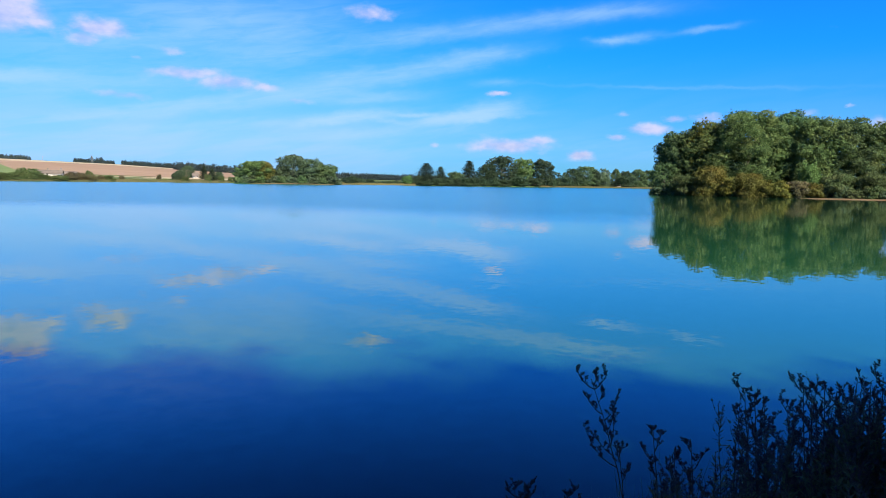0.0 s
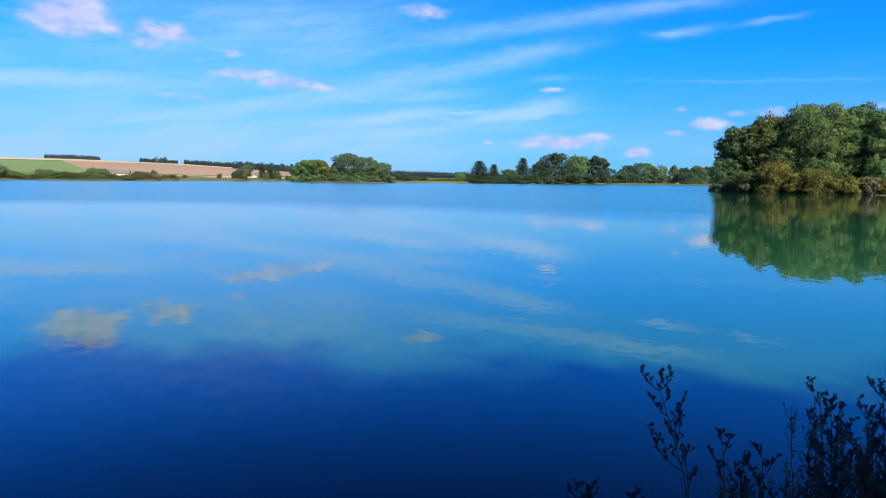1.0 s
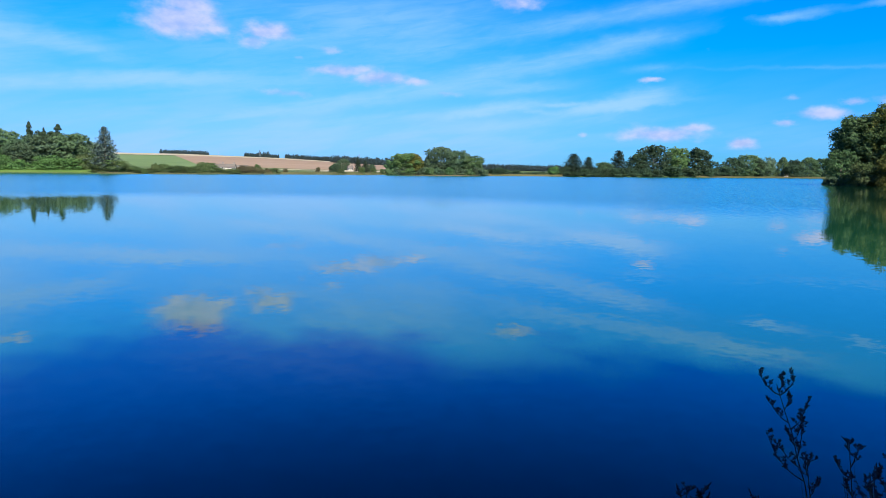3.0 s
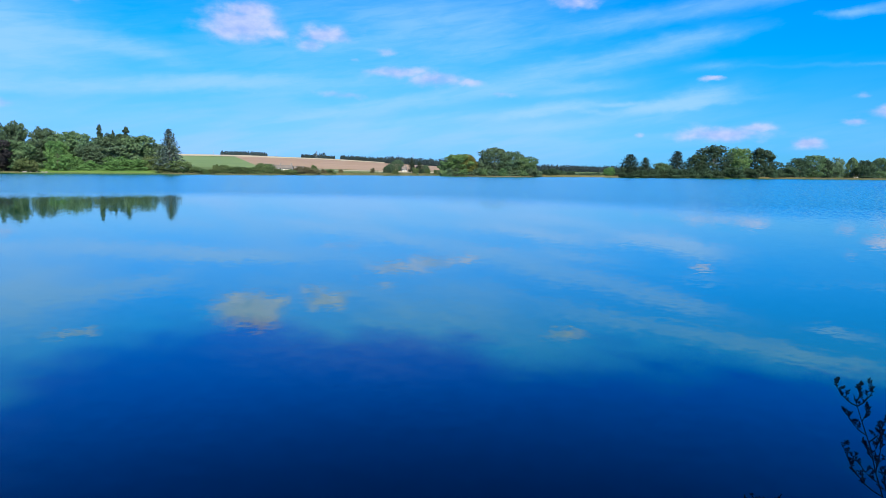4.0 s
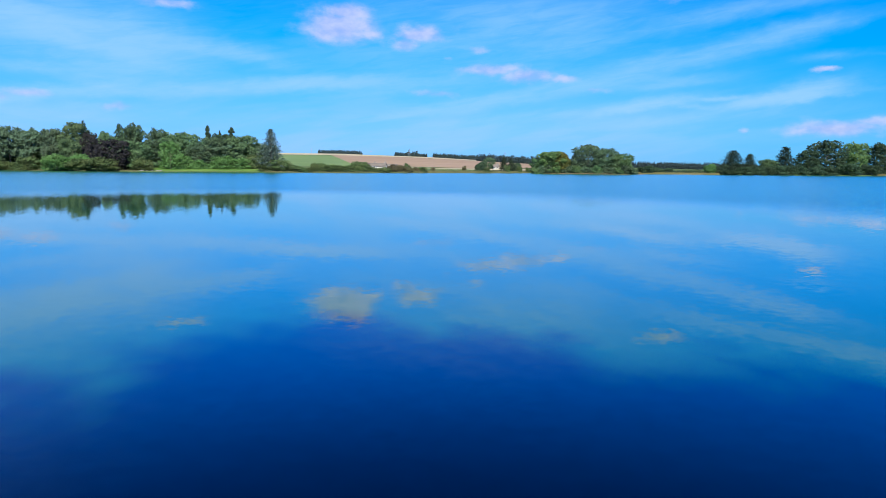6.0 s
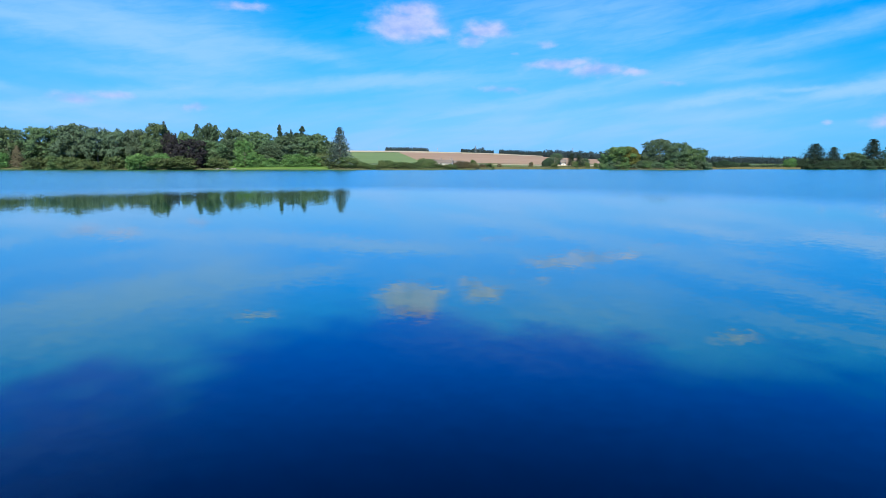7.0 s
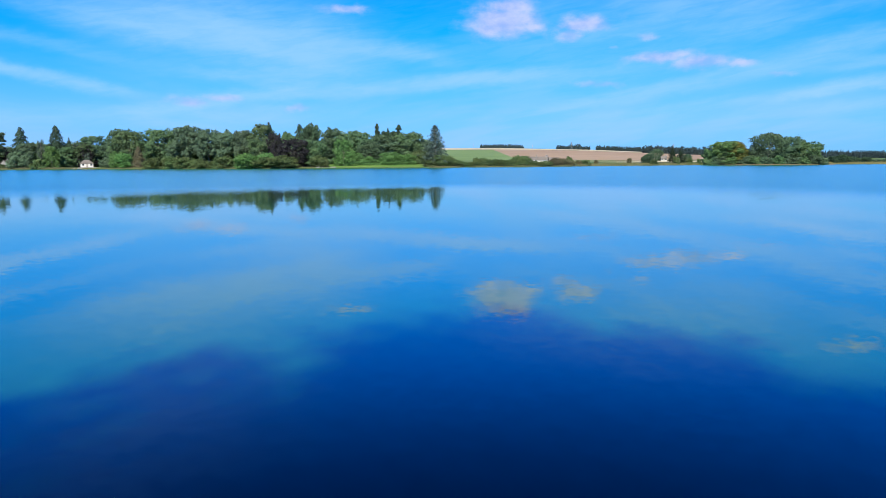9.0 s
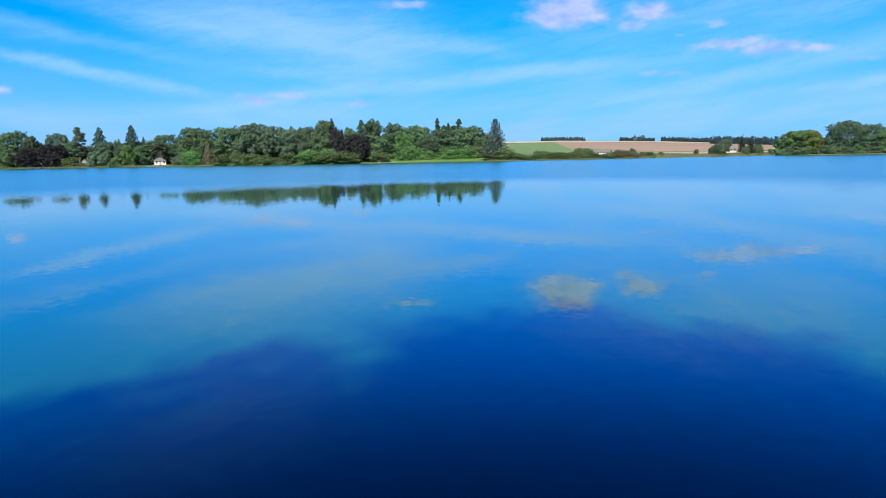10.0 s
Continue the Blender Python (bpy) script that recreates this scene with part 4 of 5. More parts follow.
island_tree("gold", -22.9, 177, 5.5, 6.0, 34, 3900, 0.03, SHRUBS, "bush")
island_tree("gold", -24.2, 176, 7.0, 7.2, 35, 5700, 0.028, SHRUBS, "bush")
island_tree("gold", -25.3, 177, 5.2, 5.5, 36, 3900, 0.03, SHRUBS, "bush")
island_tree("gold", -26.3, 177, 5.0, 5.5, 37, 3900, 0.028, SHRUBS, "bush")
island_tree("autumn", -27.6, 178, 4.8, 5.0, 38, 3600, 0.028, SHRUBS)
island_tree("limebush", -28.2, 182, 9.8, 5.0, 39, 3900, 0.028, SHRUBS)
island_tree("gold", -28.6, 179, 4.6, 4.5, 40, 3000, 0.028, SHRUBS, "bush")
island_tree("bush", -30.0, 181, 6.8, 7.0, 41, 4500, 0.03, SHRUBS)
island_tree("bush", -32.2, 184, 8.0, 7.5, 42, 4800, 0.03, SHRUBS)
island_tree("bush", -34.6, 187, 7.0, 8.0, 43, 3600, 0.03, SHRUBS)
for k in range(16):
    low_az = -17.6 - 1.05 * k
    island_tree("bush" if k % 3 else "dark", low_az, 181 + (1.6 if k < 4 else -1.8) + 0.35 * max(0, k - 8), 2.6 + (k * 7 % 5) * 0.35, 4.6, 100 + k, 1650, 0.034, SHRUBS, "bush")


def island_ground(az, d, long, deep, label):
    """A low island: a rim of shingle rising to flat ground."""
    verts, faces = [], []
    c, t = at(az, d), radians(az)
    n, rings = 72, ((1.0, -0.4), (0.975, 0.05), (0.9, 0.25), (0.6, 0.4), (0.0, 0.5))
    for k in range(n):
        a = 2 * math.pi * k / n
        wob = 1 + 0.05 * noise.noise((math.cos(a) * 2.5, math.sin(a) * 2.5, 5.0))
        for f, z in rings:
            u, v = long * f * wob * math.cos(a), deep * f * wob * math.sin(a)
            verts.append((c.x + u * math.cos(t) - v * math.sin(t), c.y + u * math.sin(t) + v * math.cos(t), z))
    m = len(rings)
    for k in range(n):
        for j in range(m - 1):
            faces.append((k * m + j, ((k + 1) % n) * m + j, ((k + 1) % n) * m + j + 1, k * m + j + 1))
    return tagged(new("island_ground", mesh_of("island_ground", verts, faces, SAND, True)), label, "island", kind="structure")


island_ground(-28.0, 204, 39.0, 25.0, "low shingle rim of the wooded island")
sand_cols = list(np.linspace(-40.0, -27.3, 40))
tagged(polar_sheet("sandbar", SAND, sand_cols, lambda az: [172.0 + 0.45 * (-27.3 - az) + k * 2.2 for k in range(5)],
                   lambda az, r: -0.12 + 0.3 * ease((r - 171.0 - 0.45 * (-27.3 - az)) / 4.0) * ease((-27.0 - az) / 2.0)), "low brown sandbar in front of the island", "sandbar", kind="structure")
island_ground(12.4, 404, 33.0, 15.0, "low earth rim of the far tree-covered islet")
CLUMP = "tree clump on the far islet"
island_tree("isle", 15.25, 402, 12.9, 19.0, 201, 13000, 0.05, CLUMP)
island_tree("isle_dark", 16.2, 403, 8.6, 11.0, 206, 5000, 0.05, CLUMP)
island_tree("gold", 14.6, 399, 12.0, 10.0, 202, 5000, 0.05, CLUMP)
island_tree("dark", 12.4, 405, 17.0, 21.0, 203, 13000, 0.05, CLUMP, label="broad dark green tree on the far islet")
island_tree("dark", 11.0, 404, 14.6, 17.0, 204, 9000, 0.05, CLUMP, label="broad dark green tree on the far islet")
island_tree("isle_dark", 9.9, 403, 11.8, 15.0, 205, 8000, 0.05, CLUMP, label="spreading green tree on the far islet")
for k in range(15):
    low_az = 16.7 - 0.56 * k
    island_tree("dark" if k % 3 else "isle_dark", low_az, 395 + (k * 5 % 3), 4.2 + 1.1 * (k * 7 % 4) * 0.5, 5.6, 210 + k, 1800, 0.05, CLUMP, "bush", label="low leafy growth at the islet's edge")


# ---- distant woods ----
def belt(name, az0, az1, d, height, count, label, seed, form="spire", kind="far", deep=60.0):
    rng = np.random.default_rng(seed)
    quads = []
    for i in range(count):
        az = az0 + (az1 - az0) * (i + rng.uniform(0, 1)) / count
        dd = d + rng.uniform(0, deep)
        h = height * rng.uniform(0.7, 1.15)
        w = h * rng.uniform(0.4, 0.6) * (1.0 if form == "spire" else 1.6)
        q = crown_of(form, rng, 170, 0.1)
        p = at(az, dd, land(az, dd) - 0.5)
        quads.append(q * np.array((w, w, h)) + np.array(p))
    ob = new(name, quads_mesh(name, np.concatenate(quads), LEAF[kind]))
    return tagged(ob, label, "woodland", kind="stuff")


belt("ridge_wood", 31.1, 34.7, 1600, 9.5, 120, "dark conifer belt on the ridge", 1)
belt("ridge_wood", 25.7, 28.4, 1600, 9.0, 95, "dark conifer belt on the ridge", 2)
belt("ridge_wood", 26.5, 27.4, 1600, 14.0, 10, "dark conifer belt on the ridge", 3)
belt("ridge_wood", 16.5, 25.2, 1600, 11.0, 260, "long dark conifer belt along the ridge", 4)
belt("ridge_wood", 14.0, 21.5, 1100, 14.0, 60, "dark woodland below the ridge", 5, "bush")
belt("far_wood", -2.0, 17.0, 1500, 13.0, 400, "distant conifer forest tinted blue-green for haze", 6)
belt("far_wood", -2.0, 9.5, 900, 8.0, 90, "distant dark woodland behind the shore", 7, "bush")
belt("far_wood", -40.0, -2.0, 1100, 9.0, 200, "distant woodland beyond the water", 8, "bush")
belt("far_wood", 38.0, 80.0, 700, 15.0, 120, "dense woodland behind the lakeside trees", 9, "bush", "dark", 120.0)
belt("shore_scrub", 2.4, 9.3, 454, 3.0, 70, "low dark scrub along the far bank", 10, "bush", "shade", 14.0)
# ---- shore details ----
def strip(name, mat, az0, az1, inner, outer, lift, label, category, rise=0.0):
    cols = list(np.linspace(az0, az1, 30))
    ob = polar_sheet(name, mat, cols, lambda az: [shore_at(az) + inner + (outer - inner) * k / 5 for k in range(6)], lambda az, r: max(0.06, ground_height(az, r)) + lift + rise * ease((r - shore_at(az) - inner) / (outer - inner)))
    return tagged(ob, label, category, kind="structure")


strip("lawn", LAWN, 39.0, 48.0, 0.6, 24.0, 0.06, "mown green lawn sloping to the lake", "lawn", 1.1)
strip("lawn", GRASS, 66.8, 78.0, 3.0, 22.0, 0.06, "rough green lawn behind the reed edge", "lawn")
strip("gravel_path", STUBBLE, 72.0, 78.0, 7.0, 11.0, 0.14, "pale gravel path behind the jetty", "path")
strip("gravel_path", STUBBLE, 44.0, 48.2, 13.0, 16.0, 0.62, "pale gravel path along the lawn", "path")


def reed_bed(name, az0, az1, inner, outer, height, count, seed, label, mat=None):
    rng = np.random.default_rng(seed)
    az = rng.uniform(az0, az1, count)
    rows = []
    for a in az:
        d = shore_at(a) + rng.uniform(inner, outer)
        z = max(-0.2, ground_height(a, d))
        h, w = height * rng.uniform(0.6, 1.2), rng.uniform(0.12, 0.3)
        p, side = np.array(at(a, d, z)), np.array(at(a + 90, 1.0)) * w
        lean = rng.normal(0, 0.12 * height, 3) * np.array((1, 1, 0))
        up = np.array((0, 0, h))
        rows.append((p - side, p + side, p + side * 0.3 + up + lean, p - side * 0.3 + up + lean))
    ob = new(name, quads_mesh(name, np.array(rows), mat or REEDS))
    return tagged(ob, label, "reeds", kind="stuff")


reed_bed("reeds", -18.0, -8.0, -2.0, 5.0, 0.7, 2600, 1, "pale fringe of reeds along the far bank")
reed_bed("reeds", 2.3, 9.0, -1.0, 4.0, 0.8, 1500, 2, "straw-coloured reeds on the far bank")
reed_bed("shore_grass", 66.0, 78.0, -2.0, 3.0, 0.7, 2600, 3, "rough dark grasses at the water's edge", SEDGE)
reed_bed("shore_grass", 14.0, 27.0, -1.0, 5.0, 0.9, 2600, 4, "low rough brown grasses below the field", SEDGE)
reed_bed("shore_grass", 27.0, 39.0, -1.0, 4.0, 0.5, 1400, 5, "tufted brownish grass along the shore", SEDGE)
reed_bed("shore_grass", 39.0, 48.5, -0.6, 0.8, 0.3, 1400, 6, "short grass along the lawn's edge", LEAF["bush"])
reed_bed("shore_grass", 48.5, 66.0, -1.0, 4.0, 0.35, 1900, 7, "tufted brownish grass along the shore", SEDGE)


def boulders(az, d, count, seed):
    rng = random.Random(seed)
    for k in range(count):
        bm = bmesh.new()
        bmesh.ops.create_icosphere(bm, subdivisions=2, radius=rng.uniform(0.35, 0.8))
        for v in bm.verts:
            v.co *= 1 + 0.22 * noise.noise(v.co * 1.9 + Vector((k * 3.1, 0, 0)))
            v.co.z *= 0.65
        ob = new("boulder", bm_mesh("boulder", bm, STONE))
        a = az + rng.uniform(-1, 1) * 0.9
        dd = shore_at(a) + rng.uniform(-0.5, 2.5)
        ob.location = at(a, dd, max(0.0, ground_height(a, dd)) + 0.1)
        ob.rotation_euler = (0, 0, rng.uniform(0, 6))
        tagged(ob, "pale weathered boulder at the lake edge", "boulder", "boulders by the lawn")


boulders(47.6, 0, 9, 4)


def gable_roof(length, depth, z, rise, over=0.35, hip=0.0):
    """A roof of some thickness on walls length by depth, ridge along x."""
    bm = bmesh.new()
    lx, dy, t = length / 2 + over, depth / 2 + over, 0.18
    drop = rise * over / (depth / 2)
    for dz in (0, t):
        for x, y, h in ((-lx, -dy, -drop), (lx, -dy, -drop), (lx, dy, -drop), (-lx, dy, -drop), (-lx + hip, 0, rise), (lx - hip, 0, rise)):
            bm.verts.new((x, y, z + h + dz))
    v = list(bm.verts)
    for o in (0, 6):
        for f in ((0, 1, 5, 4), (2, 3, 4, 5), (1, 2, 5), (3, 0, 4)):
            if hip or len(f) == 4:
                bm.faces.new([v[o + i] for i in f])
    for a, b in ((0, 1), (1, 2), (2, 3), (3, 0)) if hip else ((0, 1), (2, 3), (1, 5), (5, 2), (3, 4), (4, 0)):
        bm.faces.new((v[a], v[b], v[b + 6], v[a + 6]))
    bmesh.ops.recalc_face_normals(bm, faces=bm.faces)
    return bm


def walls(length, depth, height, rise=0.0):
    """Solid walls with gables of that rise."""
    bm = bmesh.new()
    lx, dy = length / 2, depth / 2
    low = [bm.verts.new((x, y, 0)) for x, y in ((-lx, -dy), (lx, -dy), (lx, dy), (-lx, dy))]
    top = [bm.verts.new((x, y, height)) for x, y in ((-lx, -dy), (lx, -dy), (lx, dy), (-lx, dy))]
    bm.faces.new((low[0], low[1], top[1], top[0]))
    bm.faces.new((low[2], low[3], top[3], top[2]))
    if rise:
        r0, r1 = bm.verts.new((-lx, 0, height + rise)), bm.verts.new((lx, 0, height + rise))
        bm.faces.new((low[1], low[2], top[2], r1, top[1]))
        bm.faces.new((low[3], low[0], top[0], r0, top[3]))
    else:
        bm.faces.new((low[1], low[2], top[2], top[1]))
        bm.faces.new((low[3], low[0], top[0], top[3]))
        bm.faces.new(top)
    return bm


def house(name, az, d, z, turn, length, depth, height, rise, wall_mat, roof_mat, label, category, hip=0.0, windows=2, chimney=True, door=True):
    base = new(name)
    base.matrix_world = pose(*at(az, d, z), 0, 0, az + turn)
    part("wall", bm_mesh("wall", walls(length, depth, height, 0.0 if hip else rise), wall_mat), base)
    part("roof", bm_mesh("roof", gable_roof(length, depth, height, rise, 0.35, hip), roof_mat), base)
    slots = windows + (1 if door else 0)
    for k in range(slots):
        x = -length / 2 + length * (k + 0.5) / slots
        y = -depth / 2
        if door and k == slots // 2:
            leaf = part("door", boxes("door", TIMBER, (x - 0.5, x + 0.5, y - 0.05, y + 0.02, 0.02, min(2.0, height - 0.15))), base, "dark timber door")
            part("door_frame", boxes("door_frame", RENDER, (x - 0.6, x - 0.5, y - 0.08, y + 0.02, 0.02, 2.05), (x + 0.5, x + 0.6, y - 0.08, y + 0.02, 0.02, 2.05)), leaf)
        else:
            frame_ = part("window", boxes("window", RENDER, (x - 0.55, x - 0.45, y - 0.06, y + 0.02, 0.9, 2.1), (x + 0.45, x + 0.55, y - 0.06, y + 0.02, 0.9, 2.1),
                                          (x - 0.45, x + 0.45, y - 0.06, y + 0.02, 2.0, 2.1), (x - 0.6, x + 0.6, y - 0.1, y + 0.02, 0.8, 0.9)), base)
            part("pane", boxes("pane", GLASS_DARK, (x - 0.45, x + 0.45, y - 0.03, y + 0.01, 0.9, 2.0)), frame_, "dark reflecting window glass")
    if chimney:
        part("chimney", boxes("chimney", STONE, (length / 2 - 0.9, length / 2 - 0.3, -0.35, 0.35, height, height + rise + 0.9), (length / 2 - 0.98, length / 2 - 0.22, -0.43, 0.43, height + rise + 0.9, height + rise + 1.05)), base)
    return tagged(base, label, category)


boat = house("boathouse", 65.35, 428, 1.0, 6, 6.0, 4.4, 2.2, 1.7, RENDER, SLATE, "small cream boathouse with a hipped brown roof", "boathouse", hip=2.2, windows=2, chimney=False)
part("quay", boxes("quay", STONE, (-4.6, 4.6, -5.2, -2.2, -1.2, -0.02), (-7.5, 8.5, -7.0, -5.2, -1.2, -0.5)), boat, "low grey stone quay")
house("stone_lodge", 70.4, 474, 1.2, 62, 5.0, 3.6, 2.1, 1.9, STONE, SLATE, "pale stone lodge with a steep gable among trees", "house", windows=2)
house("white_cottage", 19.95, 500, 2.2, 8, 3.6, 3.4, 2.1, 1.4, RENDER, SLATE, "white cottage with grey roof among dark trees", "house")
house("farmhouse", 29.6, 425, 1.0, -10, 7.0, 5.5, 2.6, 1.8, RENDER, SLATE, "white farmhouse with a slate roof behind the hedge", "house")
house("farm_cottage", 30.4, 418, 1.8, 4, 6.0, 4.5, 2.0, 1.6, RENDER, SLATE, "small pale cottage behind the shore hedge", "house")
house("barn", 28.8, 440, 0.9, 12, 9.0, 6.0, 2.2, 1.8, STONE, SLATE, "low stone barn behind the shore hedge", "barn", windows=1, chimney=False)
house("white_hut", -14.5, 640, 1.2, 0, 3.0, 2.4, 2.2, 0.7, RENDER, STEEL, "small white hut on the far bank", "hut", windows=0, chimney=False)


DECK = earthy("wet_timber", (0.07, 0.06, 0.05), (0.1, 0.085, 0.07), (0.04, 0.035, 0.03), 0.8, 8.0)


def jetty(az, d, turn):
    base = new("jetty")
    base.matrix_world = pose(*at(az, d, 0), 0, 0, az + turn)
    for k in range(32):
        part("plank", boxes("plank", DECK, (-1.0, 1.0, -k * 0.3 - 0.26, -k * 0.3, 0.62, 0.68)), base)
    for k in range(6):
        for x in (-0.95, 0.95):
            verts, faces = [], []
            tube(verts, faces, [(x, -0.3 - k * 1.9, -0.9), (x, -0.3 - k * 1.9, 0.2), (x, -0.3 - k * 1.9, 1.15)], [0.11, 0.11, 0.1], 8)
            part("post", mesh_of("post", verts, faces, DECK), base)
    for x in (-0.8, 0.8):
        part("beam", boxes("beam", DECK, (x - 0.08, x + 0.08, -9.6, 0.0, 0.46, 0.615)), base)
    return tagged(base, "short weathered timber jetty on posts", "jetty")


jetty(73.1, shore_at(73.1) + 1.0, -62)


def pylon(az, d, height, seed):
    """A lattice mast with three pairs of arms."""
    base = new("pylon")
    base.matrix_world = pose(*at(az, d, land(az, d)), 0, 0, az + seed)
    w = height * 0.11
    for sx in (-1, 1):
        for sy in (-1, 1):
            verts, faces = [], []
            tube(verts, faces, [(sx * w, sy * w, -0.3), (sx * w * 0.35, sy * w * 0.35, height * 0.6), (sx * 0.12, sy * 0.12, height)], [0.16, 0.13, 0.1], 5)
            part("leg", mesh_of("leg", verts, faces, STEEL), base)
    for k in range(6):
        f = 1 - k * 0.13
        z0, z1 = height * (0.05 + 0.1 * k), height * (0.15 + 0.1 * k)
        verts, faces = [], []
        for sx, sy in ((-1, -1), (1, 1)):
            tube(verts, faces, [(sx * w * f, sy * w * f, z0), (-sx * w * (f - 0.1), sy * w * (f - 0.1), z1)], [0.07, 0.07], 4)
            tube(verts, faces, [(sx * w * f, sy * w * f, z0), (sx * w * (f - 0.1), -sy * w * (f - 0.1), z1)], [0.07, 0.07], 4)
        part("brace", mesh_of("brace", verts, faces, STEEL), base)
    for z, l in ((0.66, 0.17), (0.78, 0.2), (0.9, 0.15)):
        verts, faces = [], []
        tube(verts, faces, [(-l * height, 0, z * height), (0, 0, z * height + 0.25), (l * height, 0, z * height)], [0.06, 0.14, 0.06], 5)
        part("arm", mesh_of("arm", verts, faces, STEEL), base)
    return tagged(base, "grey steel lattice pylon on the ridge", "pylon", "pylons on the ridge")


pylon(27.18, 1560, 17.0, 20)
pylon(19.2, 1500, 20.0, 35)


def pole(az, d, height):
    base = new("power_pole")
    base.location = at(az, d, land(az, d))
    base.rotation_euler = (0, 0, radians(az))
    verts, faces = [], []
    tube(verts, faces, [(0, 0, -0.3), (0, 0, height * 0.5), (0, 0, height)], [0.22, 0.2, 0.16], 7)
    part("shaft", mesh_of("shaft", verts, faces, TIMBER, True), base)
    part("crossarm", boxes("crossarm", TIMBER, (-1.3, 1.3, -0.1, 0.1, height - 0.9, height - 0.7)), base)
    for x in (-1.15, 0.0, 1.15):
        part("insulator", boxes("insulator", STEEL, (x - 0.09, x + 0.09, -0.09, 0.09, height - 0.7, height - 0.4)), base)
    return tagged(base, "wooden power pole on the ridge", "power pole", "poles on the ridge")


pole(35.23, 1600, 11.0)
pole(30.36, 1600, 8.5)
pole(32.9, 1620, 6.0)


# ---- the near bank: trees behind the camera, which shade it and the water before it ----
def bank_tree(x, y, height, wide, seed, count=24000, leaf=3.4, loose=0.3):
    rng = np.random.default_rng(seed)
    base = new("broadleaf_tree")
    q = crown_of("broad", rng, count, 0.05) * np.array((wide, wide, height))
    mid = q.mean(1, keepdims=True)
    q = mid + rng.normal(0, loose, mid.shape) + (q - mid) / np.array((wide, wide, height)) * leaf
    base.location = (x, y, 0.6)
    part("crown", quads_mesh("crown", q, LEAF["broad"]), base)
    v, f = trunk_of("broad", rng)
    part("trunk", mesh_of("trunk", [Vector((p.x * wide * 0.6, p.y * wide * 0.6, p.z * height)) for p in map(Vector, v)], f, BARK, True), base)
    return tagged(base, "leafy green tree on the near bank", "tree", "trees on the near bank")


bank_tree(4.6, -5.6, 12.0, 8.0, 51)
bank_tree(9.8, -6.0, 11.8, 8.5, 52)
bank_tree(15.0, -6.5, 12.0, 9.0, 53)
bank_tree(21.0, -6.5, 12.5, 9.0, 55)
bank_tree(28.0, -6.5, 12.5, 10.0, 56)
bank_tree(3.0, -9.4, 10.6, 8.0, 57)
bank_tree(9.0, -13.0, 14.0, 10.0, 54)


# ---- plants on the bank ----
def bend(p0, p1, sag, n, rng, wobble=0.01):
    """A slightly crooked line from p0 to p1 that bows by sag."""
    p0, p1 = Vector(p0), Vector(p1)
    pts = []
    for i in range(n):
        u = i / (n - 1)
        q = p0.lerp(p1, u) + Vector(sag) * (4 * u * (1 - u))
        pts.append(q + Vector((rng.uniform(-1, 1), rng.uniform(-1, 1), 0)) * wobble * (0 < i < n - 1))
    return pts


def pods(rng, path, count, spread, size):
    """Small ribbed seed pods crowded along the outer part of a twig."""
    verts, faces = [], []
    for _ in range(count):
        u = 1.0 - 0.65 * rng.uniform(0, 1) ** 1.3
        i = min(len(path) - 2, int(u * (len(path) - 1)))
        p = path[i].lerp(path[i + 1], u * (len(path) - 1) - i)
        d = Vector((rng.uniform(-1, 1), rng.uniform(-1, 1), rng.uniform(0.1, 1.2))).normalized()
        q = p + d * rng.uniform(0.3, 1.0) * spread
        a = d.orthogonal().normalized()
        b = d.cross(a)
        s = size * rng.uniform(0.7, 1.3)
        n = len(verts)
        verts += [q - d * s * 1.3, q + d * s * 1.6] + [q + (a * math.cos(k * 1.5708) + b * math.sin(k * 1.5708)) * s * 0.6 for k in range(4)]
        for k in range(4):
            faces += [(n, n + 2 + (k + 1) % 4, n + 2 + k), (n + 1, n + 2 + k, n + 2 + (k + 1) % 4)]
        # the thin stalk
        m = len(verts)
        verts += [p + a * 0.0008, p - a * 0.0008, q - d * s - a * 0.0006, q - d * s + a * 0.0006]
        faces.append((m, m + 1, m + 2, m + 3))
    return verts, faces


def narrow_leaf(rows, rng, p, d, length, width):
    """A lance-shaped leaf of two bent quads."""
    d = d.normalized()
    side = d.cross(Vector((0, 0, 1)))
    side = side.normalized() if side.length > 0.01 else Vector((1, 0, 0))
    side = (side + Vector((0, 0, rng.uniform(-0.6, 0.6)))).normalized() * width
    mid = p + d * length * 0.5
    tip = p + d * length + Vector((0, 0, -0.25 * length * rng.uniform(0, 1)))
    rows.append([p - side * 0.3, p + side * 0.3, mid + side, mid - side])
    rows.append([mid - side, mid + side, tip + side * 0.12, tip - side * 0.12])


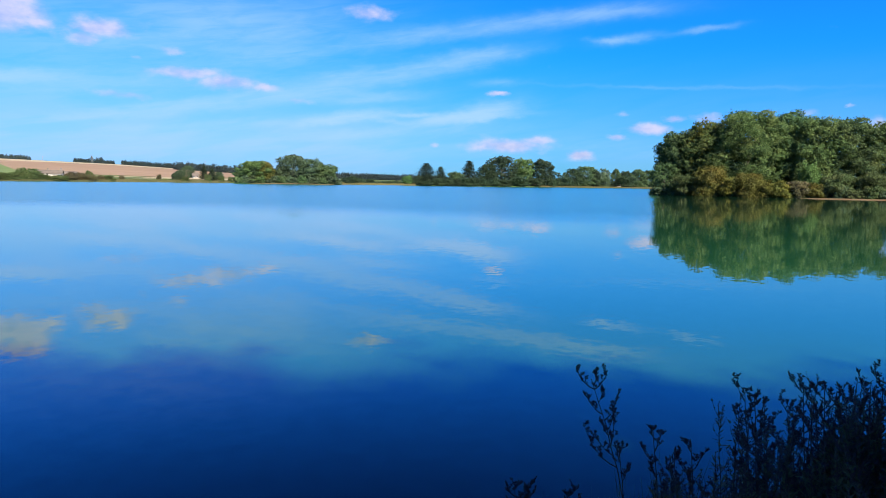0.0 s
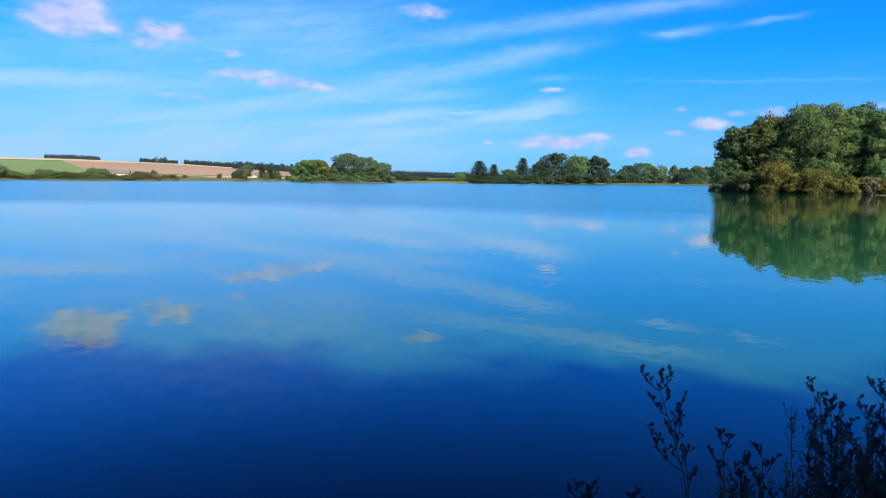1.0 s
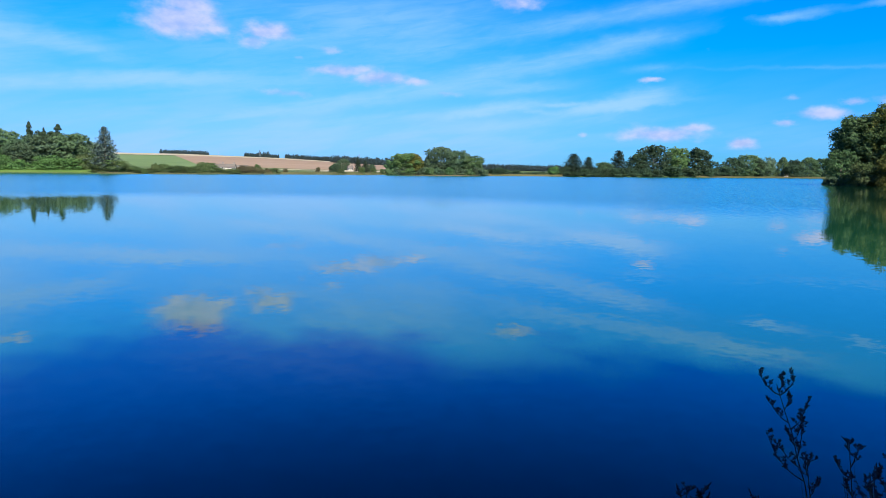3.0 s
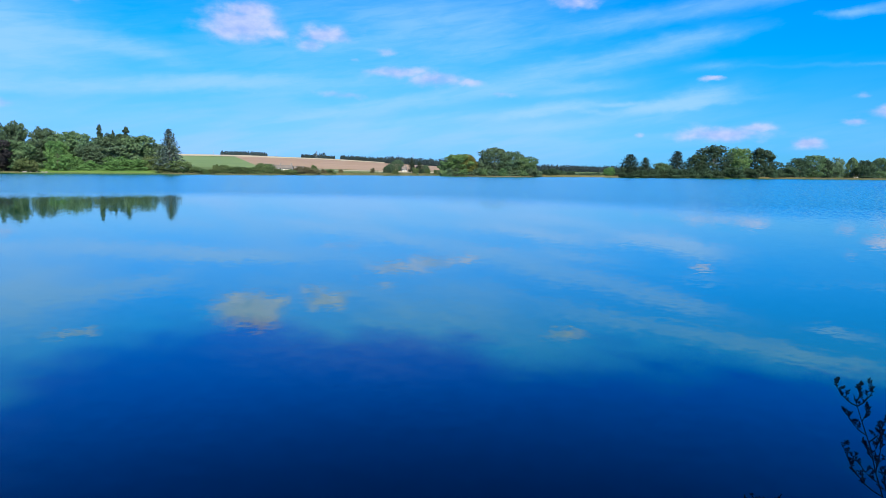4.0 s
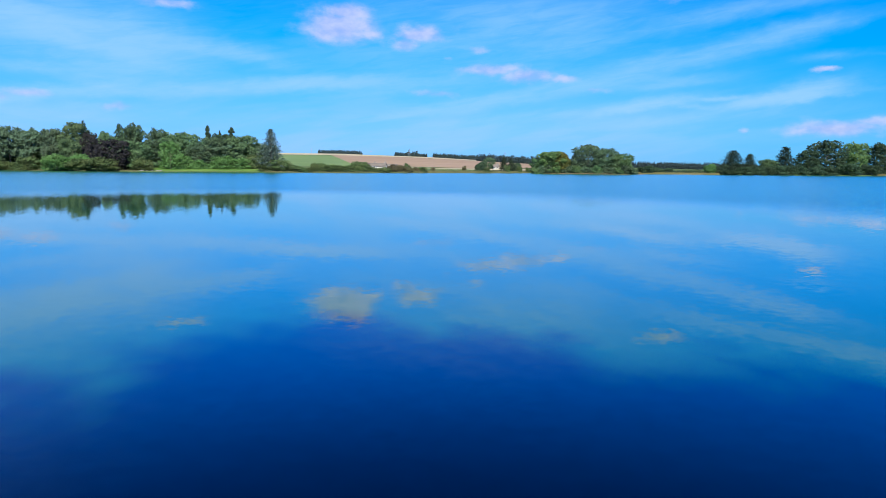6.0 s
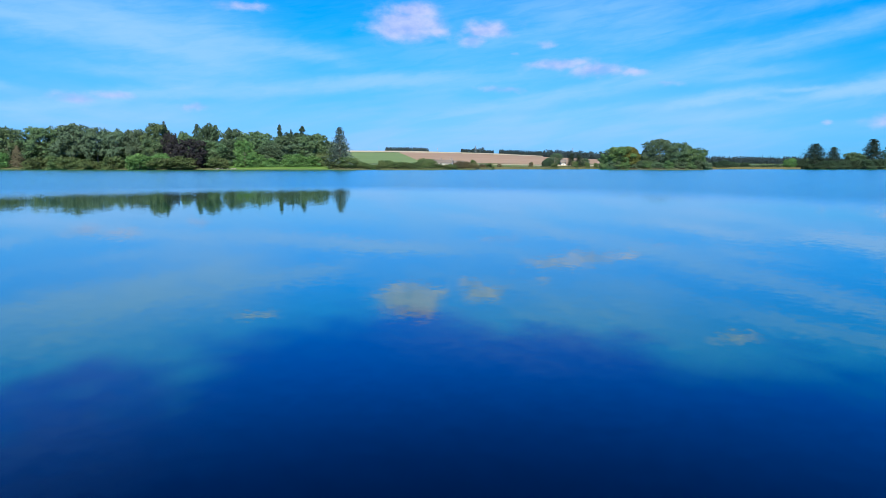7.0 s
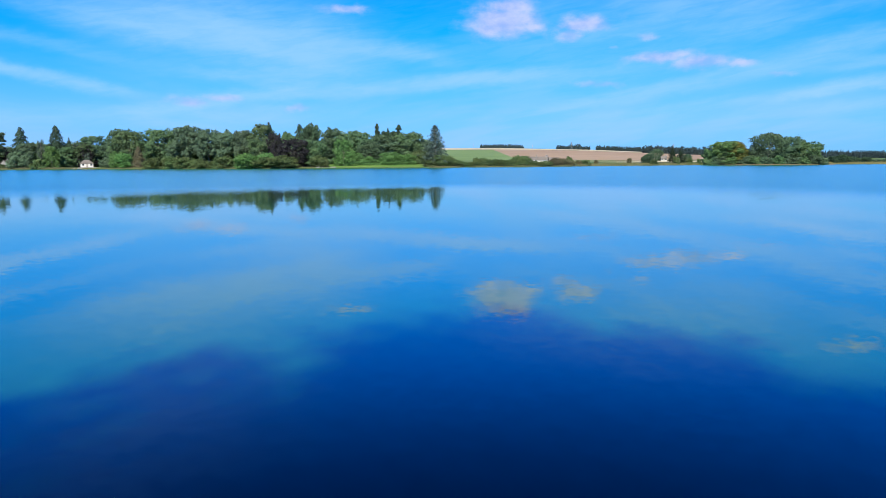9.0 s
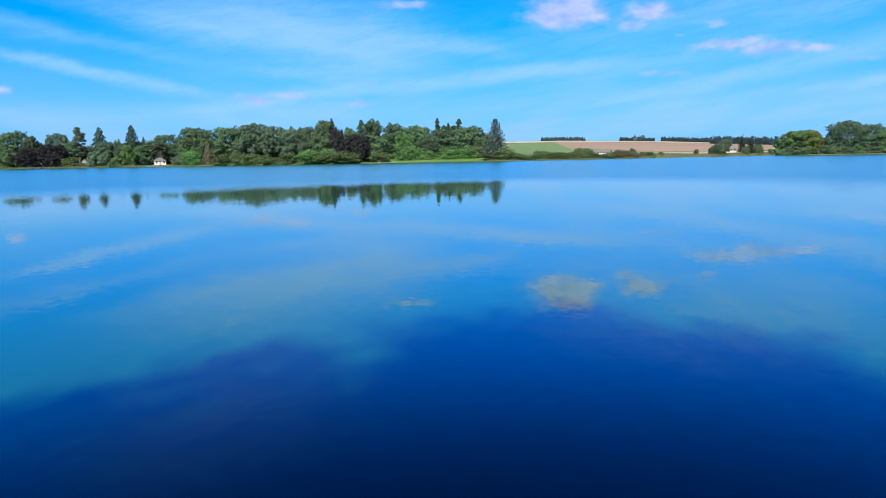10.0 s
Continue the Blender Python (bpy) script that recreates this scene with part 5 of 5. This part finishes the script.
def seed_plant(az, d, base_az, top, seed, boughs=(), bow=0.02, leafy=0, pod=0.0046, many=9, wide=0.07, low=0.55, label="dead seed-bearing stalk with dark forked twigs"):
    """A tall dry stalk that forks into boughs, (place along the stem, reach to the side, rise), each with short twigs full of pods."""
    rng = random.Random(seed)
    thing = new("seed_plant")
    foot = at(base_az, d, max(0.0, ground_height(base_az, d)) - 0.02)
    thing.location = foot
    tip = at(az, d, top) - foot
    stem = bend((0, 0, 0), tip, (bow, 0.02, 0), 14, rng, 0.003)
    verts, faces = [], []
    tube(verts, faces, stem, [0.0055 * (1 - 0.72 * i / 13) for i in range(14)], 6)
    part("stem", mesh_of("stem", verts, faces, STEM, True), thing)
    if not boughs:
        boughs = [(low + (0.97 - low) * k / (many - 1), (1 if k % 2 else -1) * wide * rng.uniform(0.5, 1.2) * (1.25 - 0.5 * k / many), wide * rng.uniform(0.9, 1.7)) for k in range(many)]
    for f, side, rise in boughs:
        i = min(12, int(f * 13))
        p = stem[i].lerp(stem[i + 1], f * 13 - i)
        path = bend(p, p + Vector((side, rng.uniform(-0.5, 0.5) * abs(side) + rng.uniform(-0.02, 0.02), rise)), (side * 0.12, 0, -0.1 * rise), 7, rng, 0.003)
        verts, faces = [], []
        tube(verts, faces, path, [0.003, 0.0028, 0.0025, 0.0022, 0.0019, 0.0016, 0.001], 5)
        ends = [path[3:]]
        for k in range(3 + round(30 * (abs(side) + rise) / 1.5)):
            j = 1 + (k + rng.randint(0, 1)) % 6
            out = Vector((rng.uniform(-1, 1), rng.uniform(-0.8, 0.8), rng.uniform(0.5, 1.3))).normalized() * rng.uniform(0.018, 0.042)
            twig = bend(path[j], path[j] + out, (0, 0, -0.003), 4, rng, 0.002)
            tube(verts, faces, twig, [0.0017, 0.0014, 0.0012, 0.0008], 4)
            ends.append(twig)
        bough = part("twig", mesh_of("twig", verts, faces, STEM, True), thing)
        verts, faces = [], []
        for twig in ends:
            v, q = pods(rng, twig, 11 if twig is not ends[0] else 14, 0.0085, pod)
            faces += [tuple(n + len(verts) for n in e) for e in q]
            verts += v
        tagged(part("seed_head", mesh_of("seed_head", verts, faces, POD), bough, "dark dried seed head"), kind="stuff")
    if leafy:
        rows = []
        for _ in range(leafy):
            f = rng.uniform(0.08, 0.75)
            i = min(12, int(f * 13))
            a = rng.uniform(0, 6.28)
            narrow_leaf(rows, rng, stem[i].lerp(stem[i + 1], f * 13 - i), Vector((math.cos(a), math.sin(a), rng.uniform(0.2, 1.2))), rng.uniform(0.05, 0.11), rng.uniform(0.005, 0.01))
        tagged(part("foliage", quads_mesh("foliage", np.array(rows), HERB), thing, "withered narrow leaves"), kind="stuff")
    return tagged(thing, label, "plant", "seed plants on the bank")


def herb_clump(az, d, wide, top, stems, seed, leaf_count=80):
    """A clump of tall leafy herb stems with seed tops."""
    rng = random.Random(seed)
    thing = new("herb_clump")
    foot = at(az, d, max(0.0, ground_height(az, d)) - 0.02)
    thing.location = foot
    for k in range(stems):
        root = Vector((rng.uniform(-1, 1) * wide * 0.3, rng.uniform(-1, 1) * 0.15, 0))
        high = (top - foot.z) * (1.0 if k == 0 else rng.uniform(0.55, 0.97))
        tip = root + Vector((rng.uniform(-1, 1) * wide * 0.5 if k else 0.0, rng.uniform(-0.12, 0.12), high))
        path = bend(root, tip, (rng.uniform(-0.04, 0.04), 0.03, 0), 12, rng, 0.004)
        verts, faces = [], []
        tube(verts, faces, path, [0.005 * (1 - 0.75 * i / 11) for i in range(12)], 5)
        rows = []
        ends = []
        for j in range(rng.randint(5, 8)):
            f = rng.uniform(0.55, 0.97)
            i = min(10, int(f * 11))
            p = path[i].lerp(path[i + 1], f * 11 - i)
            a = rng.uniform(0, 6.28)
            long = rng.uniform(0.06, 0.2) * (1.3 - f)  * 1.4
            end = p + Vector((math.cos(a) * long * 0.6, math.sin(a) * long * 0.5, long))
            twig = bend(p, end, (0, 0, -0.01), 4, rng, 0.003)
            tube(verts, faces, twig, [0.0026, 0.002, 0.0015, 0.0008], 4)
            ends.append(twig)
        stem = part("stem", mesh_of("stem", verts, faces, STEM, True), thing)
        for _ in range(leaf_count):
            f = rng.uniform(0.12, 0.95) ** 0.8
            i = min(10, int(f * 11))
            a = rng.uniform(0, 6.28)
            size = 1.25 - 0.7 * f
            narrow_leaf(rows, rng, path[i].lerp(path[i + 1], f * 11 - i), Vector((math.cos(a), math.sin(a), rng.uniform(0.3, 1.5))), rng.uniform(0.03, 0.08) * size, rng.uniform(0.004, 0.009) * size)
        for twig in ends:
            for _ in range(5):
                a = rng.uniform(0, 6.28)
                narrow_leaf(rows, rng, twig[rng.randint(1, 3)], Vector((math.cos(a), math.sin(a), 1.1)), rng.uniform(0.012, 0.03), rng.uniform(0.002, 0.005))
        tagged(part("foliage", quads_mesh("foliage", np.array(rows), HERB), stem, "narrow dull green leaves"), kind="stuff")
        verts, faces = [], []
        for twig in [path[9:]] + ends[:4]:
            v, f = pods(rng, twig, 22, 0.014, 0.0036)
            faces += [tuple(i + len(verts) for i in q) for q in f]
            verts += v
        tagged(part("seed_head", mesh_of("seed_head", verts, faces, POD), stem, "dark dried seed head"), kind="stuff")
    return tagged(thing, "clump of tall leafy herbs gone to seed", "plant", "herb clumps on the bank")


def grass_tuft(az, d, top, count, wide, seed):
    rng = random.Random(seed)
    foot = at(az, d, max(0.0, ground_height(az, d)) - 0.02)
    rows = []
    for _ in range(count):
        p = Vector((rng.uniform(-1, 1) * wide, rng.uniform(-1, 1) * wide * 0.6, 0))
        h = (top - foot.z) * rng.uniform(0.5, 1.0)
        lean = Vector((rng.uniform(-1, 1), rng.uniform(-1, 1), 0)) * h * 0.22
        side = Vector((rng.uniform(0.4, 1), rng.uniform(-0.5, 0.5), 0)) * 0.004
        a, b = p + lean * 0.25 + Vector((0, 0, h * 0.55)), p + lean + Vector((0, 0, h))
        rows.append([p - side, p + side, a + side * 0.8, a - side * 0.8])
        rows.append([a - side * 0.8, a + side * 0.8, b + side * 0.1, b - side * 0.1])
    ob = new("grass_tuft", quads_mesh("grass_tuft", np.array(rows), BLADE))
    ob.location = foot
    return tagged(ob, "tuft of long grass at the water's edge", "grass", "grass tufts on the bank")


seed_plant(-12.9, 3.1, -18.0, 1.42, 1, ((0.7, -0.16, 0.2), (0.74, -0.08, 0.09), (0.77, 0.012, 0.17), (0.81, -0.035, 0.07), (0.83, 0.03, 0.09), (0.86, 0.05, 0.12), (0.88, -0.065, 0.075),
                                       (0.92, 0.02, 0.06), (0.965, -0.075, 0.07), (0.975, 0.012, 0.085), (0.965, 0.06, 0.075)), bow=0.06)
seed_plant(-15.4, 3.12, -17.05, 1.1, 2, ((0.85, 0.012, 0.08), (0.93, -0.015, 0.08), (0.97, 0.012, 0.06)), bow=0.02)
seed_plant(-18.0, 3.05, -19.6, 1.25, 3, ((0.7, 0.04, 0.1), (0.8, -0.03, 0.08), (0.86, -0.075, 0.09), (0.9, 0.02, 0.1), (0.96, -0.02, 0.05)), leafy=44)
seed_plant(-19.5, 3.0, -19.9, 1.14, 4, ((0.85, 0.02, 0.08), (0.92, -0.02, 0.07), (0.97, 0.02, 0.05)), leafy=36)
seed_plant(-21.0, 3.05, -22.0, 1.21, 5, ((0.72, 0.04, 0.09), (0.78, -0.03, 0.1), (0.85, -0.06, 0.08), (0.88, 0.04, 0.08), (0.95, -0.02, 0.05)), leafy=64)
seed_plant(-19.8, 3.1, -20.6, 1.14, 6, ((0.85, -0.03, 0.07), (0.95, 0.02, 0.05)), leafy=60)
seed_plant(-24.4, 3.1, -25.1, 1.17, 7, ((0.8, -0.04, 0.08), (0.88, 0.03, 0.08), (0.96, -0.01, 0.05)), leafy=30)
seed_plant(-6.7, 3.1, -7.2, 0.89, 8, many=4, wide=0.035, low=0.85)
seed_plant(-7.9, 3.15, -8.0, 0.88, 9, many=4, wide=0.03, low=0.88)
seed_plant(-11.4, 3.1, -11.6, 0.88, 10, many=4, wide=0.035, low=0.86)
for k, (tip_az, foot_az, top) in enumerate(((-24.8, -26.8, 1.5), (-25.5, -26.9, 1.47), (-26.3, -27.2, 1.36), (-27.6, -27.9, 1.34), (-28.2, -29.8, 1.45), (-28.8, -30.0, 1.55), (-29.4, -30.4, 1.54),
                                            (-30.2, -30.9, 1.55), (-31.0, -31.4, 1.53), (-32.2, -32.4, 1.56), (-33.1, -33.2, 1.6), (-33.8, -34.0, 1.62), (-35.0, -35.0, 1.6))):
    seed_plant(tip_az, 3.08 + 0.04 * (k % 3), foot_az, top - 0.06, 120 + k, leafy=60, many=13, wide=0.06, low=0.5)
herb_clump(-26.0, 3.1, 0.24, 1.40, 13, 21)
herb_clump(-29.2, 3.15, 0.26, 1.46, 14, 22)
herb_clump(-30.8, 3.2, 0.24, 1.46, 14, 23)
herb_clump(-33.0, 3.1, 0.3, 1.52, 20, 24, 190)
herb_clump(-34.8, 3.0, 0.34, 1.54, 22, 25, 200)
herb_clump(-37.5, 3.1, 0.34, 1.5, 12, 26)
herb_clump(-31.8, 2.85, 0.3, 1.3, 16, 27, 180)
herb_clump(-28.0, 2.9, 0.3, 1.15, 13, 28, 100)
herb_clump(-34.0, 2.7, 0.34, 1.45, 20, 30, 200)
herb_clump(-36.0, 2.8, 0.34, 1.54, 22, 31, 200)
herb_clump(-30.0, 2.75, 0.3, 1.15, 15, 32, 100)
herb_clump(-32.4, 3.0, 0.26, 1.5, 20, 33, 180)
herb_clump(-35.4, 3.2, 0.3, 1.5, 20, 34, 110)
herb_clump(-33.8, 3.25, 0.3, 1.5, 20, 35, 110)
herb_clump(-24.0, 2.95, 0.12, 0.92, 5, 29)
for k in range(13):
    herb_clump(-25.4 - 0.95 * k, 3.3 + 0.06 * (k % 3), 0.26, 1.08 + 0.022 * k + 0.05 * (k * 5 % 3), 12, 70 + k, 105)
for k in range(5):
    herb_clump(-31.6 - 0.95 * k, 3.12 + 0.05 * (k % 2), 0.24, 1.48 + 0.02 * k, 18, 80 + k, 120)
for k in range(4):
    herb_clump(-19.3 - 1.1 * k, 3.25, 0.16, 0.98 + 0.03 * (k % 2), 6, 90 + k, 90)
for k, (a, top) in enumerate(((-13.0, 0.93), (-14.2, 0.88), (-18.3, 1.1), (-19.4, 1.06), (-20.9, 1.05), (-22.3, 1.0), (-25.5, 1.12), (-27.2, 1.15), (-29.8, 1.2), (-33.5, 1.3), (-12.0, 0.85), (-17.0, 0.98))):
    grass_tuft(a, 3.0 + 0.05 * (k % 3), top, 46, 0.09, 60 + k)
